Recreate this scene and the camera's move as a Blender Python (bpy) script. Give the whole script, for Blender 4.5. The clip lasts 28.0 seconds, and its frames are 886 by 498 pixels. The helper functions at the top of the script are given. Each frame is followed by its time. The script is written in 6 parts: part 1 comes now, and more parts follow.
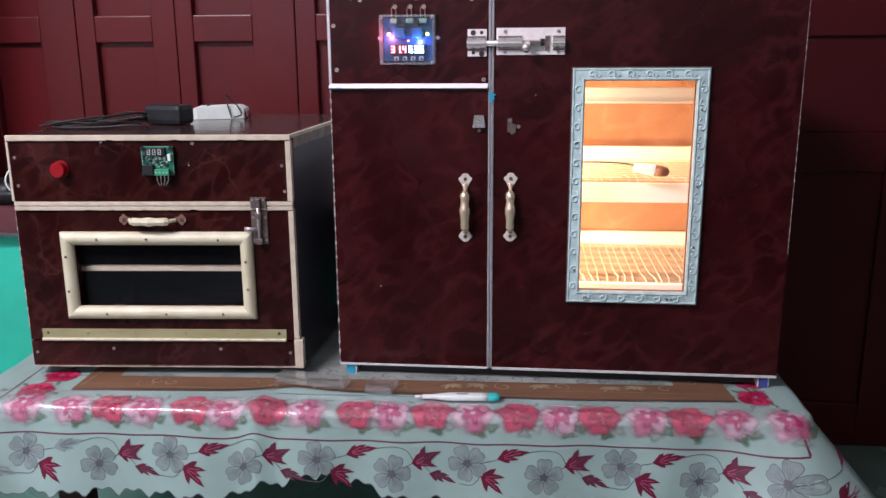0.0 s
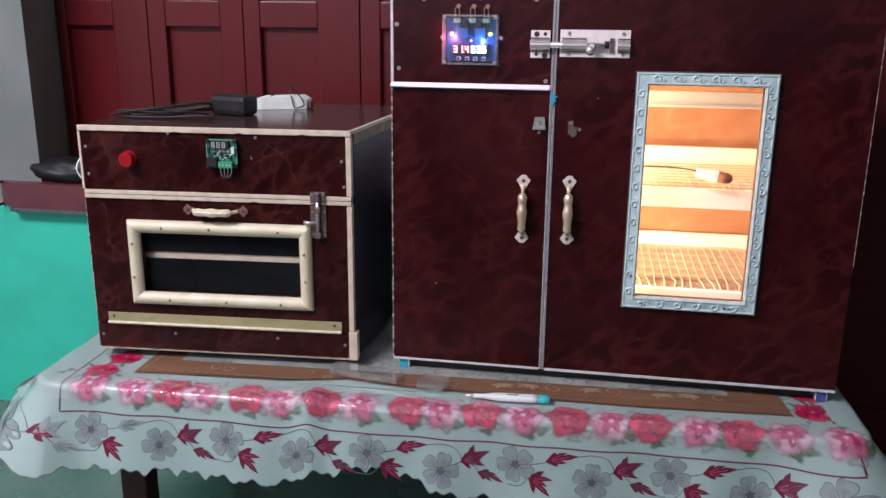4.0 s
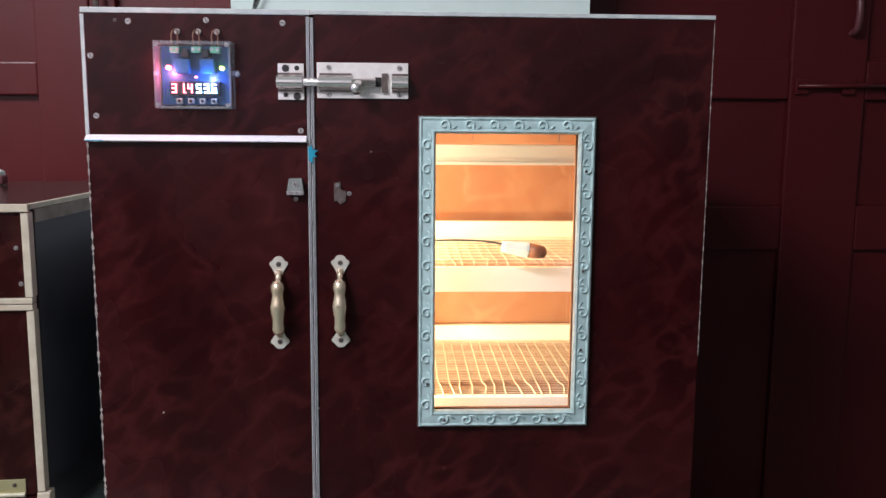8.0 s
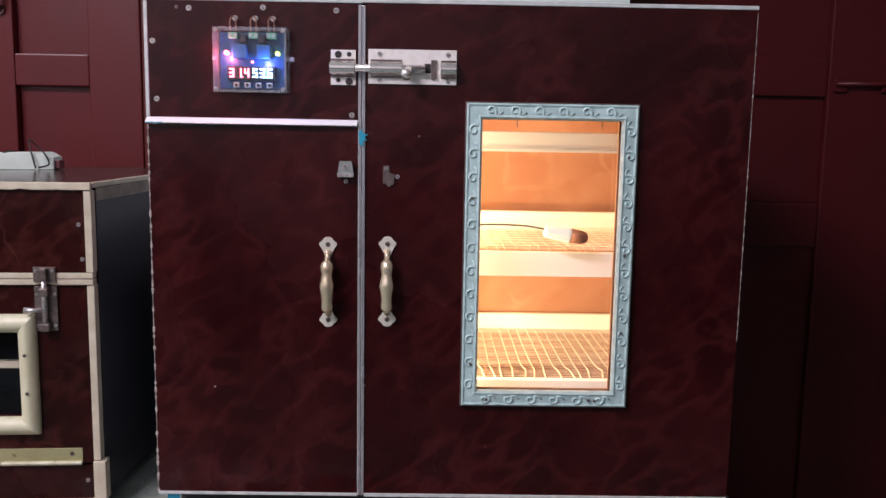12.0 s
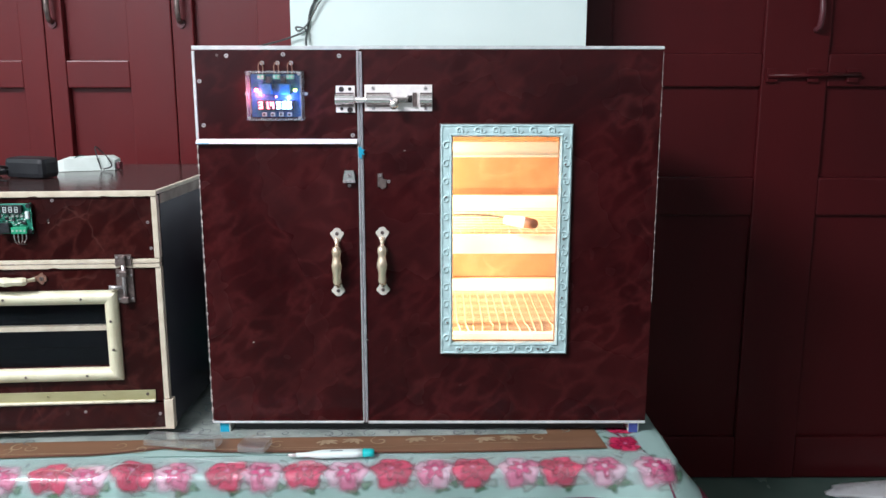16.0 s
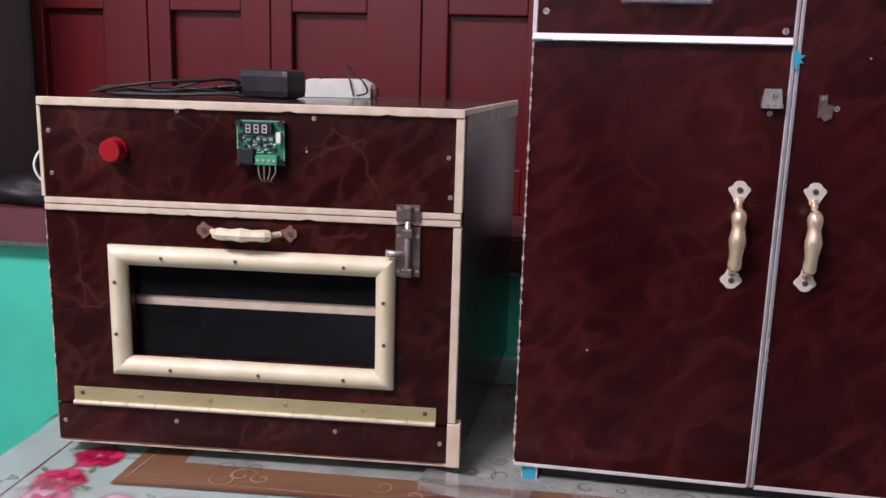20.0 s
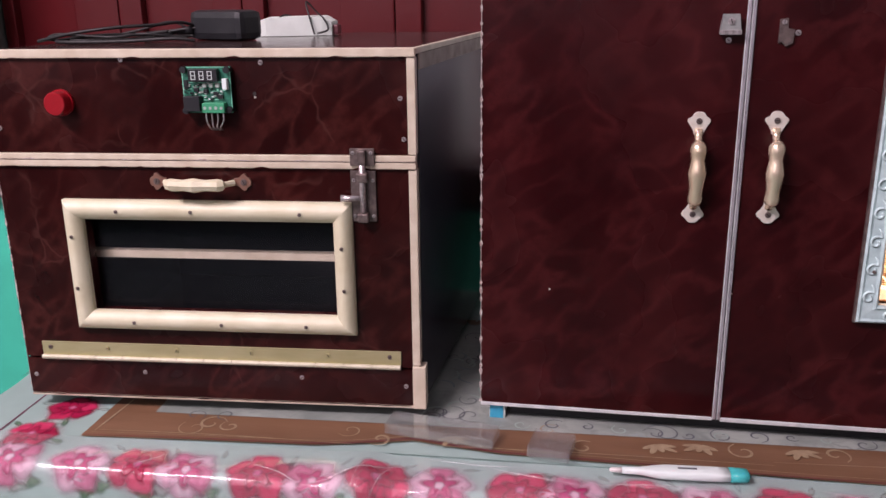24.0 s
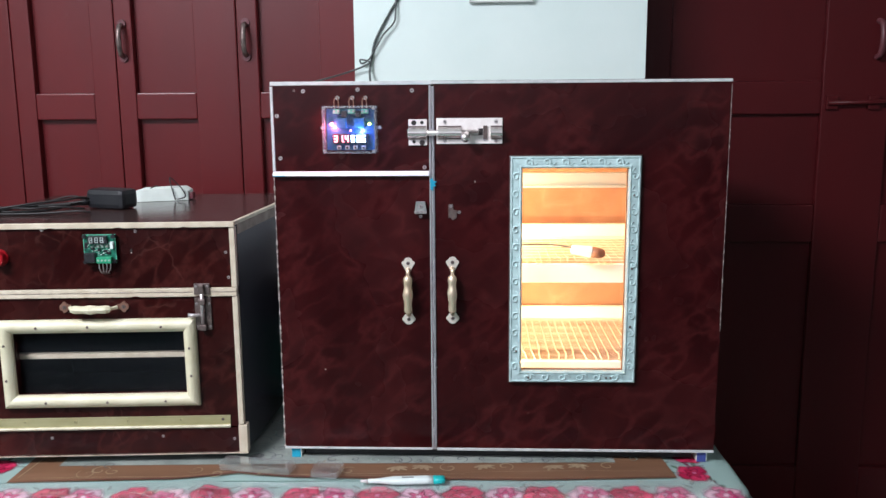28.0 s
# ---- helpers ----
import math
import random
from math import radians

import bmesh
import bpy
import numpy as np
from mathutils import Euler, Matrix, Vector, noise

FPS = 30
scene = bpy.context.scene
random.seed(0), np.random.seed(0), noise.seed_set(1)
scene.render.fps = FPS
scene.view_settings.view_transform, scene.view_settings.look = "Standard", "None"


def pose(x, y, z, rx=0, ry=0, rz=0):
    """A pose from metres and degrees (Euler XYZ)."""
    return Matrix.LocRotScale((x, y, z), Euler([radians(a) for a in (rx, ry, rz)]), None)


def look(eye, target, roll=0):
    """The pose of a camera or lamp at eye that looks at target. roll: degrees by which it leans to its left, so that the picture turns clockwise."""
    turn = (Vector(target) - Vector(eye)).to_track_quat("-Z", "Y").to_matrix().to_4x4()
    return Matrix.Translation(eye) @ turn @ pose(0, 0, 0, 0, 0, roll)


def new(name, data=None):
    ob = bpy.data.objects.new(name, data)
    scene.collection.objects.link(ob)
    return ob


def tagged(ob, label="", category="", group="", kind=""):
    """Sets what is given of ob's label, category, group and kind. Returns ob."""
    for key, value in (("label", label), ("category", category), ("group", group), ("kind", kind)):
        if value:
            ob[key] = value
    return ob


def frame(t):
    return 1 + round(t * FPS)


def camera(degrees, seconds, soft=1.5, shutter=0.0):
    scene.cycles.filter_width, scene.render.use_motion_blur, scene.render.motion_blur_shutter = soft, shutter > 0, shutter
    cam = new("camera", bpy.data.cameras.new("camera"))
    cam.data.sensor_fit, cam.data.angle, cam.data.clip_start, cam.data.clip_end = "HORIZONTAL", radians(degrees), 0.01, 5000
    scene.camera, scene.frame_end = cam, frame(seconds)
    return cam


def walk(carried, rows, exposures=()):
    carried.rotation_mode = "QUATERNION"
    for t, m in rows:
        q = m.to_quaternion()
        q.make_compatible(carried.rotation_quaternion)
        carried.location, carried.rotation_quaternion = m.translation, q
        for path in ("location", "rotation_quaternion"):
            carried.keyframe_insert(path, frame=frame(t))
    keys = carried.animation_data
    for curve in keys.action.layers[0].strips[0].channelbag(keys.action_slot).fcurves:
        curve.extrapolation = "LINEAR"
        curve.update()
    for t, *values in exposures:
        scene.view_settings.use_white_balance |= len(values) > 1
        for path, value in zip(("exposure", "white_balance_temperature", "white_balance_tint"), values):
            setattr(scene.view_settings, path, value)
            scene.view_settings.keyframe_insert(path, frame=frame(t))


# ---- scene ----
cam = camera(55.0, 28.0)
PATH = [
    (0, (0.3086, -1.3017, 0.9359), (0.1071, 0.6317, 0.4653), -0.38),
    (0.5, (0.3114, -1.2957, 0.9286), (0.0269, 0.6285, 0.4631), 0.01),
    (1, (0.3041, -1.3059, 0.9425), (0.0031, 0.6151, 0.4747), -0.85),
    (1.5, (0.3004, -1.3043, 0.9544), (0.0123, 0.6186, 0.4858), -0.39),
    (2, (0.3024, -1.3113, 0.9409), (0.0281, 0.6213, 0.5054), -0.29),
    (2.5, (0.3117, -1.3057, 0.9542), (0.0804, 0.6288, 0.5024), -0.60),
    (4.5, (0.3084, -1.2940, 0.9822), (-0.0433, 0.5999, 0.4441), 0.78),
    (5, (0.3031, -1.2929, 0.9905), (0.2928, 0.6456, 0.4981), 1.78),
    (5.5, (0.3468, -1.3009, 0.9813), (0.3734, 0.6470, 0.5285), -0.69),
    (6, (0.3608, -1.3104, 0.9894), (0.3775, 0.6540, 0.6143), 0.77),
    (6.5, (0.3544, -0.9973, 0.8964), (0.3875, 0.9713, 0.5451), 0.06),
    (7, (0.3456, -0.9743, 0.8877), (0.4248, 1.0077, 0.6320), 0.25),
    (7.5, (0.3519, -0.9629, 0.8841), (0.4261, 1.0197, 0.6318), 0.17),
    (8, (0.3525, -0.9666, 0.8891), (0.4416, 1.0106, 0.6017), 0.43),
    (8.5, (0.3511, -0.9655, 0.8760), (0.4237, 1.0106, 0.5765), 0.50),
    (9, (0.3525, -0.9723, 0.8817), (0.4456, 1.0029, 0.5818), 0.07),
    (9.5, (0.3488, -0.9712, 0.8727), (0.4240, 1.0099, 0.6090), 0.89),
    (10, (0.3414, -0.9528, 0.8647), (0.4098, 1.0318, 0.6269), 1.05),
    (10.5, (0.3302, -0.9345, 0.8585), (0.3692, 1.0435, 0.5648), 0.86),
    (11, (0.3359, -0.9320, 0.8517), (0.3505, 1.0451, 0.5505), 0.74),
    (11.5, (0.3400, -0.9327, 0.8579), (0.3640, 1.0437, 0.5526), 0.92),
    (12, (0.3307, -0.9960, 0.8657), (0.3569, 0.9849, 0.5910), 0.99),
    (12.5, (0.3305, -1.0980, 0.9062), (0.3540, 0.8836, 0.6363), 1.59),
    (13, (0.3218, -1.1421, 0.9226), (0.3718, 0.8306, 0.5968), 1.38),
    (13.5, (0.3303, -1.2424, 0.9503), (0.3743, 0.7192, 0.5628), 1.05),
    (15.5, (0.3247, -1.3050, 0.9313), (0.3986, 0.6657, 0.5984), 0.37),
    (16, (0.3684, -1.2932, 0.9700), (0.3739, 0.6666, 0.5710), 0.01),
    (16.5, (0.3429, -1.3077, 0.9328), (0.4053, 0.6560, 0.5585), 0.68),
    (17, (0.3768, -1.2960, 0.9455), (0.2370, 0.6551, 0.5289), 0.64),
    (17.5, (0.3085, -1.2916, 0.9860), (0.0352, 0.6250, 0.4841), 0.92),
    (18, (0.2704, -1.2922, 0.9518), (-0.0017, 0.6301, 0.4712), 1.46),
    (18.5, (0.2288, -1.2779, 0.9445), (-0.0843, 0.6419, 0.4795), 1.15),
    (19, (0.1266, -1.0553, 0.9040), (-0.1746, 0.8713, 0.4594), 1.11),
    (19.5, (0.0612, -0.8669, 0.8527), (-0.2324, 1.0681, 0.4408), 0.23),
    (20, (0.0553, -0.8636, 0.8338), (-0.2553, 1.0709, 0.4318), 1.62),
    (20.5, (0.0608, -0.8502, 0.8552), (-0.2232, 1.0714, 0.3789), 1.21),
    (21, (0.0589, -0.8552, 0.8459), (-0.2261, 1.0703, 0.3862), 0.72),
    (21.5, (0.0635, -0.8610, 0.8232), (-0.2298, 1.0642, 0.3673), 0.97),
    (23.5, (0.0927, -0.8520, 0.8288), (-0.2709, 1.0475, 0.3192), -0.00),
    (24, (0.1078, -0.8367, 0.8466), (-0.2240, 1.0518, 0.2780), -0.62),
    (24.5, (0.1461, -0.8398, 0.8298), (-0.0939, 1.0944, 0.3811), 0.09),
    (25, (0.2331, -1.1073, 0.9193), (0.0845, 0.8338, 0.4612), 0.52),
    (25.5, (0.2821, -1.2412, 0.9638), (0.2212, 0.7039, 0.5024), 0.55),
    (26, (0.2732, -1.2849, 0.9892), (0.3033, 0.6610, 0.5280), 0.94),
    (26.5, (0.2866, -1.3003, 0.9913), (0.3084, 0.6467, 0.5343), 0.49),
    (27, (0.2876, -1.3136, 0.9902), (0.2716, 0.6383, 0.5545), 0.62),
    (27.5, (0.3001, -1.3238, 0.9896), (0.2372, 0.6353, 0.5918), 0.84),
    (28, (0.3186, -1.3150, 0.9864), (0.2363, 0.6528, 0.6383), -0.43),
]
EXPOSE = [(0, 0.02, 6600, 20), (2.5, -0.02, 6600, 22), (5, -0.02, 6700, 22), (5.6, 0.40, 6500, 12), (6.0, 0.58, 6400, 6), (6.6, 0.15, 6500, 10), (7, 0.05, 6500, 5), (8, -0.12, 6550, 9), (12, -0.24, 6750, 18), (13.0, 0.15, 6500, 10), (15.5, 0.52, 6380, 4), (16.8, 0.46, 6450, 6), (18, -0.05, 6600, 20), (19, -0.15, 6800, 24), (19.5, 0.08, 7000, 28), (22.5, 0.08, 7100, 29), (23.9, 0.08, 7200, 34), (24.6, 0.06, 7050, 27), (25.5, 0.0, 6700, 20), (27, 0.20, 6600, 16), (28, 0.34, 6400, 7)]
walk(cam, [(t, look(eye, target, roll)) for t, eye, target, roll in PATH], EXPOSE)

# ---- light ----
world = bpy.data.worlds.new("world")
scene.world = world
world.use_nodes = True
world.node_tree.nodes["Background"].inputs["Color"].default_value = (0.55, 0.68, 0.75, 1)
world.node_tree.nodes["Background"].inputs["Strength"].default_value = 0.02


def lamp(name, kind, place, target, power, colour, size=(0.1, 0.1), radius=0.03):
    data = bpy.data.lights.new(name, kind)
    data.energy, data.color = power, colour
    if kind == "AREA":
        data.shape, data.size, data.size_y = "RECTANGLE", size[0], size[1]
    else:
        data.shadow_soft_size = radius
    ob = new(name, data)
    ob.matrix_world = look(place, target)
    return ob


# the light of the tube lamp that hangs by the window side
lamp("tube_light", "AREA", (-1.15, -1.55, 2.46), (-0.75, -0.95, 0.20), 83, (0.945, 0.92, 1.0), (1.25, 0.12))
# warm bulbs inside the large incubator
lamp("bulb_light", "POINT", (0.15, 0.033, 0.853), (0.15, 0.1, 0), 17.5, (1.0, 0.80, 0.49), radius=0.011)
lamp("bulb_light_low", "POINT", (0.17, 0.033, 0.60), (0.17, 0.15, 0), 17.5, (1.0, 0.80, 0.49), radius=0.011)
# the controller's own red and blue light
lamp("controller_red_light", "POINT", (0.0975, -0.0192, 0.9440), (0.09, 0, 0), 0.15, (1.0, 0.16, 0.28), radius=0.002)
lamp("controller_blue_light", "POINT", (0.1400, -0.0192, 0.9375), (0.15, 0, 0), 0.11, (0.25, 0.30, 1.0), radius=0.002)


# ---- materials ----
def nodes_of(name):
    m = bpy.data.materials.new(name)
    m.use_nodes = True
    n = m.node_tree.nodes
    return m, n, m.node_tree.links, n["Principled BSDF"]


def spec(p, rough, metal=0.0, coat=0.0, ior=1.45, level=0.5):
    p.inputs["Specular IOR Level"].default_value = level
    p.inputs["Roughness"].default_value = rough
    p.inputs["Metallic"].default_value = metal
    p.inputs["Coat Weight"].default_value = coat
    p.inputs["Coat Roughness"].default_value = 0.08
    p.inputs["IOR"].default_value = ior


def grainy(name, a, b, rough=0.5, metal=0.0, scale=30.0, fine=300.0, bump=0.1, coat=0.0, stretch=(1, 1, 1), wear=0.12, level=0.5):
    """Two colours mixed by coarse clouds, fine grain in the roughness and the relief."""
    m, n, l, p = nodes_of(name)
    spec(p, rough, metal, coat, level=level)
    co = n.new("ShaderNodeTexCoord")
    mp = n.new("ShaderNodeMapping")
    mp.inputs["Scale"].default_value = stretch
    l.new(co.outputs["Object"], mp.inputs["Vector"])
    big, small = n.new("ShaderNodeTexNoise"), n.new("ShaderNodeTexNoise")
    big.inputs["Scale"].default_value, small.inputs["Scale"].default_value = scale, fine
    big.inputs["Detail"].default_value = 6
    for t in (big, small):
        l.new(mp.outputs["Vector"], t.inputs["Vector"])
    mix = n.new("ShaderNodeMix")
    mix.data_type = "RGBA"
    mix.inputs["A"].default_value, mix.inputs["B"].default_value = (*a, 1), (*b, 1)
    rng = n.new("ShaderNodeMapRange")
    rng.inputs["From Min"].default_value, rng.inputs["From Max"].default_value = 0.35, 0.68
    l.new(big.outputs["Fac"], rng.inputs["Value"])
    l.new(rng.outputs["Result"], mix.inputs["Factor"])
    l.new(mix.outputs["Result"], p.inputs["Base Color"])
    ro = n.new("ShaderNodeMapRange")
    ro.inputs["To Min"].default_value, ro.inputs["To Max"].default_value = max(0.02, rough - wear), min(1, rough + wear)
    l.new(big.outputs["Fac"], ro.inputs["Value"])
    l.new(ro.outputs["Result"], p.inputs["Roughness"])
    if bump:
        bp = n.new("ShaderNodeBump")
        bp.inputs["Strength"].default_value, bp.inputs["Distance"].default_value = bump, 0.001
        l.new(small.outputs["Fac"], bp.inputs["Height"])
        l.new(bp.outputs["Normal"], p.inputs["Normal"])
    return m


def marbled(name, dark, red, vein, rough, scale=9.0):
    """Marbled laminate: clouds of dark and red, with a thin lighter network of veins."""
    m, n, l, p = nodes_of(name)
    spec(p, rough, level=0.33)
    co = n.new("ShaderNodeTexCoord")
    n1, n2, n3 = (n.new("ShaderNodeTexNoise") for _ in range(3))
    for t, s, d in ((n1, scale, 5), (n2, scale * 1.6, 4), (n3, scale * 0.55, 2)):
        t.inputs["Scale"].default_value, t.inputs["Detail"].default_value = s, d
        l.new(co.outputs["Object"], t.inputs["Vector"])
    n1.inputs["Distortion"].default_value = 0.8
    warp = n.new("ShaderNodeMix")
    warp.data_type = "RGBA"
    warp.inputs["Factor"].default_value = 0.10
    l.new(co.outputs["Object"], warp.inputs["A"])
    l.new(n2.outputs["Color"], warp.inputs["B"])
    v = n.new("ShaderNodeTexVoronoi")
    v.feature = "DISTANCE_TO_EDGE"
    v.inputs["Scale"].default_value = scale * 1.5
    l.new(warp.outputs["Result"], v.inputs["Vector"])
    thin = n.new("ShaderNodeMapRange")
    thin.inputs["From Min"].default_value, thin.inputs["From Max"].default_value = 0.0, 0.11
    thin.inputs["To Min"].default_value, thin.inputs["To Max"].default_value = 1.0, 0.0
    l.new(v.outputs["Distance"], thin.inputs["Value"])
    fade = n.new("ShaderNodeMapRange")
    fade.inputs["From Min"].default_value, fade.inputs["From Max"].default_value = 0.42, 0.70
    fade.inputs["To Max"].default_value = 0.5
    l.new(n2.outputs["Fac"], fade.inputs["Value"])
    mul = n.new("ShaderNodeMath")
    mul.operation = "MULTIPLY"
    l.new(thin.outputs["Result"], mul.inputs[0])
    l.new(fade.outputs["Result"], mul.inputs[1])
    ramp = n.new("ShaderNodeMapRange")
    ramp.inputs["From Min"].default_value, ramp.inputs["From Max"].default_value = 0.38, 0.68
    l.new(n1.outputs["Fac"], ramp.inputs["Value"])
    mix = n.new("ShaderNodeMix")
    mix.data_type = "RGBA"
    mix.inputs["A"].default_value, mix.inputs["B"].default_value = (*dark, 1), (*red, 1)
    l.new(ramp.outputs["Result"], mix.inputs["Factor"])
    mix2 = n.new("ShaderNodeMix")
    mix2.data_type = "RGBA"
    mix2.inputs["B"].default_value = (*vein, 1)
    l.new(mul.outputs["Value"], mix2.inputs["Factor"])
    l.new(mix.outputs["Result"], mix2.inputs["A"])
    l.new(mix2.outputs["Result"], p.inputs["Base Color"])
    ro = n.new("ShaderNodeMapRange")
    ro.inputs["To Min"].default_value, ro.inputs["To Max"].default_value = rough - 0.06, rough + 0.1
    l.new(n3.outputs["Fac"], ro.inputs["Value"])
    l.new(ro.outputs["Result"], p.inputs["Roughness"])
    return m


def laminate(name, dark, red, vein, rough, cell=22.0, ridge=0.16, patch=0.8, crack=None, crack_mix=0.0, turn=0.6):
    """Burgundy marbled laminate: dark clouds, smoky redder streaks, and thin pale cracks where crack is given."""
    m, n, l, p = nodes_of(name)
    spec(p, rough, level=0.28)
    co = n.new("ShaderNodeTexCoord")

    def cloud(scale, detail, rough_=0.5, src=None):
        t = n.new("ShaderNodeTexNoise")
        t.inputs["Scale"].default_value, t.inputs["Detail"].default_value, t.inputs["Roughness"].default_value = scale, detail, rough_
        l.new((src or co.outputs["Object"]), t.inputs["Vector"])
        return t

    def span(value, a, b, c=0.0, d=1.0):
        r = n.new("ShaderNodeMapRange")
        r.interpolation_type = "SMOOTHSTEP"
        for k, v in zip(("From Min", "From Max", "To Min", "To Max"), (a, b, c, d)):
            r.inputs[k].default_value = v
        l.new(value, r.inputs["Value"])
        return r.outputs["Result"]

    def times(a, b):
        q = n.new("ShaderNodeMath")
        q.operation = "MULTIPLY"
        l.new(a, q.inputs[0])
        l.new(b, q.inputs[1])
        return q.outputs[0]

    def blend(fac, a, b):
        q = n.new("ShaderNodeMix")
        q.data_type = "RGBA"
        if isinstance(a, tuple):
            q.inputs["A"].default_value = (*a, 1)
        else:
            l.new(a, q.inputs["A"])
        q.inputs["B"].default_value = (*b, 1)
        l.new(fac, q.inputs["Factor"])
        return q.outputs["Result"]

    def warped(src, scale, by):
        w = cloud(scale, 1.5, 0.5)
        sub, mul, add = (n.new("ShaderNodeVectorMath") for _ in range(3))
        sub.operation, mul.operation, add.operation = "SUBTRACT", "SCALE", "ADD"
        sub.inputs[1].default_value = (0.5, 0.5, 0.5)
        mul.inputs["Scale"].default_value = by
        l.new(w.outputs["Color"], sub.inputs[0])
        l.new(sub.outputs[0], mul.inputs[0])
        l.new(src, add.inputs[0])
        l.new(mul.outputs[0], add.inputs[1])
        return add.outputs[0]

    def wisps(angle, scale, width):
        """Soft smoky streaks: the crest of a stretched, warped cloud."""
        q = n.new("ShaderNodeMapping")
        q.vector_type = "TEXTURE"
        q.inputs["Rotation"].default_value = (0, angle, 0)
        q.inputs["Scale"].default_value = (1.75, 1.0, 0.80)
        l.new(co.outputs["Object"], q.inputs["Vector"])
        f = cloud(scale, 2.0, 0.45, warped(q.outputs["Vector"], scale * 0.8, 0.55 / scale)).outputs["Fac"]
        up, down = span(f, 0.5 - width, 0.5, 0.0, 1.0), span(f, 0.5, 0.5 + width, 1.0, 0.0)
        return times(up, down)

    base = blend(span(cloud(cell * 0.33, 4, 0.55, warped(co.outputs["Object"], cell * 0.5, 0.5 / cell)).outputs["Fac"], 0.34, 0.68), dark, red)
    fade = span(cloud(cell * 0.30, 2).outputs["Fac"], 0.36, 0.62, 0.12, patch)
    grain = span(cloud(cell * 6.0, 3, 0.6).outputs["Fac"], 0.28, 0.64, 0.55, 1.0)
    out = blend(times(times(wisps(turn, cell, ridge), fade), grain), base, vein)
    out = blend(times(times(wisps(turn + 1.5, cell * 0.7, ridge * 0.7), span(cloud(cell * 0.37, 2).outputs["Fac"], 0.48, 0.68, 0.0, patch * 0.8)), grain), out, vein)
    if crack:
        thin = n.new("ShaderNodeTexVoronoi")
        thin.feature = "DISTANCE_TO_EDGE"
        thin.inputs["Scale"].default_value = cell * 0.72
        l.new(warped(co.outputs["Object"], cell * 1.3, 0.9 / cell), thin.inputs["Vector"])
        line = span(thin.outputs["Distance"], 0.0, 0.036, 1.0, 0.0)
        some = span(cloud(cell * 0.6, 2).outputs["Fac"], 0.50, 0.62, 0.0, crack_mix)
        out = blend(times(line, some), out, crack)
    l.new(out, p.inputs["Base Color"])
    l.new(span(cloud(cell * 0.35, 3).outputs["Fac"], 0.3, 0.7, rough - 0.05, rough + 0.09), p.inputs["Roughness"])
    bp = n.new("ShaderNodeBump")
    bp.inputs["Strength"].default_value, bp.inputs["Distance"].default_value = 0.035, 0.001
    l.new(cloud(60.0, 2).outputs["Fac"], bp.inputs["Height"])
    l.new(bp.outputs["Normal"], p.inputs["Normal"])
    return m


def glow(name, colour, strength):
    m, n, l, p = nodes_of(name)
    p.inputs["Base Color"].default_value = (*colour, 1)
    p.inputs["Emission Color"].default_value = (*colour, 1)
    p.inputs["Emission Strength"].default_value = strength
    return m


def clear(name, colour=(0.95, 0.97, 0.97), rough=0.03, alpha=0.25, least=0.04):
    """Thin clear plastic or glass: mostly seen through, with its gloss."""
    m, n, l, p = nodes_of(name)
    spec(p, rough)
    p.inputs["Base Color"].default_value = (*colour, 1)
    tr, mx = n.new("ShaderNodeBsdfTransparent"), n.new("ShaderNodeMixShader")
    fr = n.new("ShaderNodeLayerWeight")
    fr.inputs["Blend"].default_value = 0.5
    pw = n.new("ShaderNodeMath")
    pw.operation = "POWER"
    pw.inputs[1].default_value = 4.0
    l.new(fr.outputs["Facing"], pw.inputs[0])
    ad = n.new("ShaderNodeMath")
    ad.operation = "MULTIPLY_ADD"
    ad.inputs[1].default_value, ad.inputs[2].default_value = 0.6, least
    l.new(pw.outputs[0], ad.inputs[0])
    gl = n.new("ShaderNodeBsdfGlossy")
    gl.inputs["Roughness"].default_value = rough
    gl.inputs["Color"].default_value = (*colour, 1)
    m2 = n.new("ShaderNodeMixShader")
    m2.inputs["Fac"].default_value = alpha
    l.new(tr.outputs[0], m2.inputs[1])
    l.new(p.outputs[0], m2.inputs[2])
    l.new(ad.outputs[0], mx.inputs["Fac"])
    l.new(m2.outputs[0], mx.inputs[1])
    l.new(gl.outputs[0], mx.inputs[2])
    l.new(mx.outputs[0], n["Material Output"].inputs["Surface"])
    return m


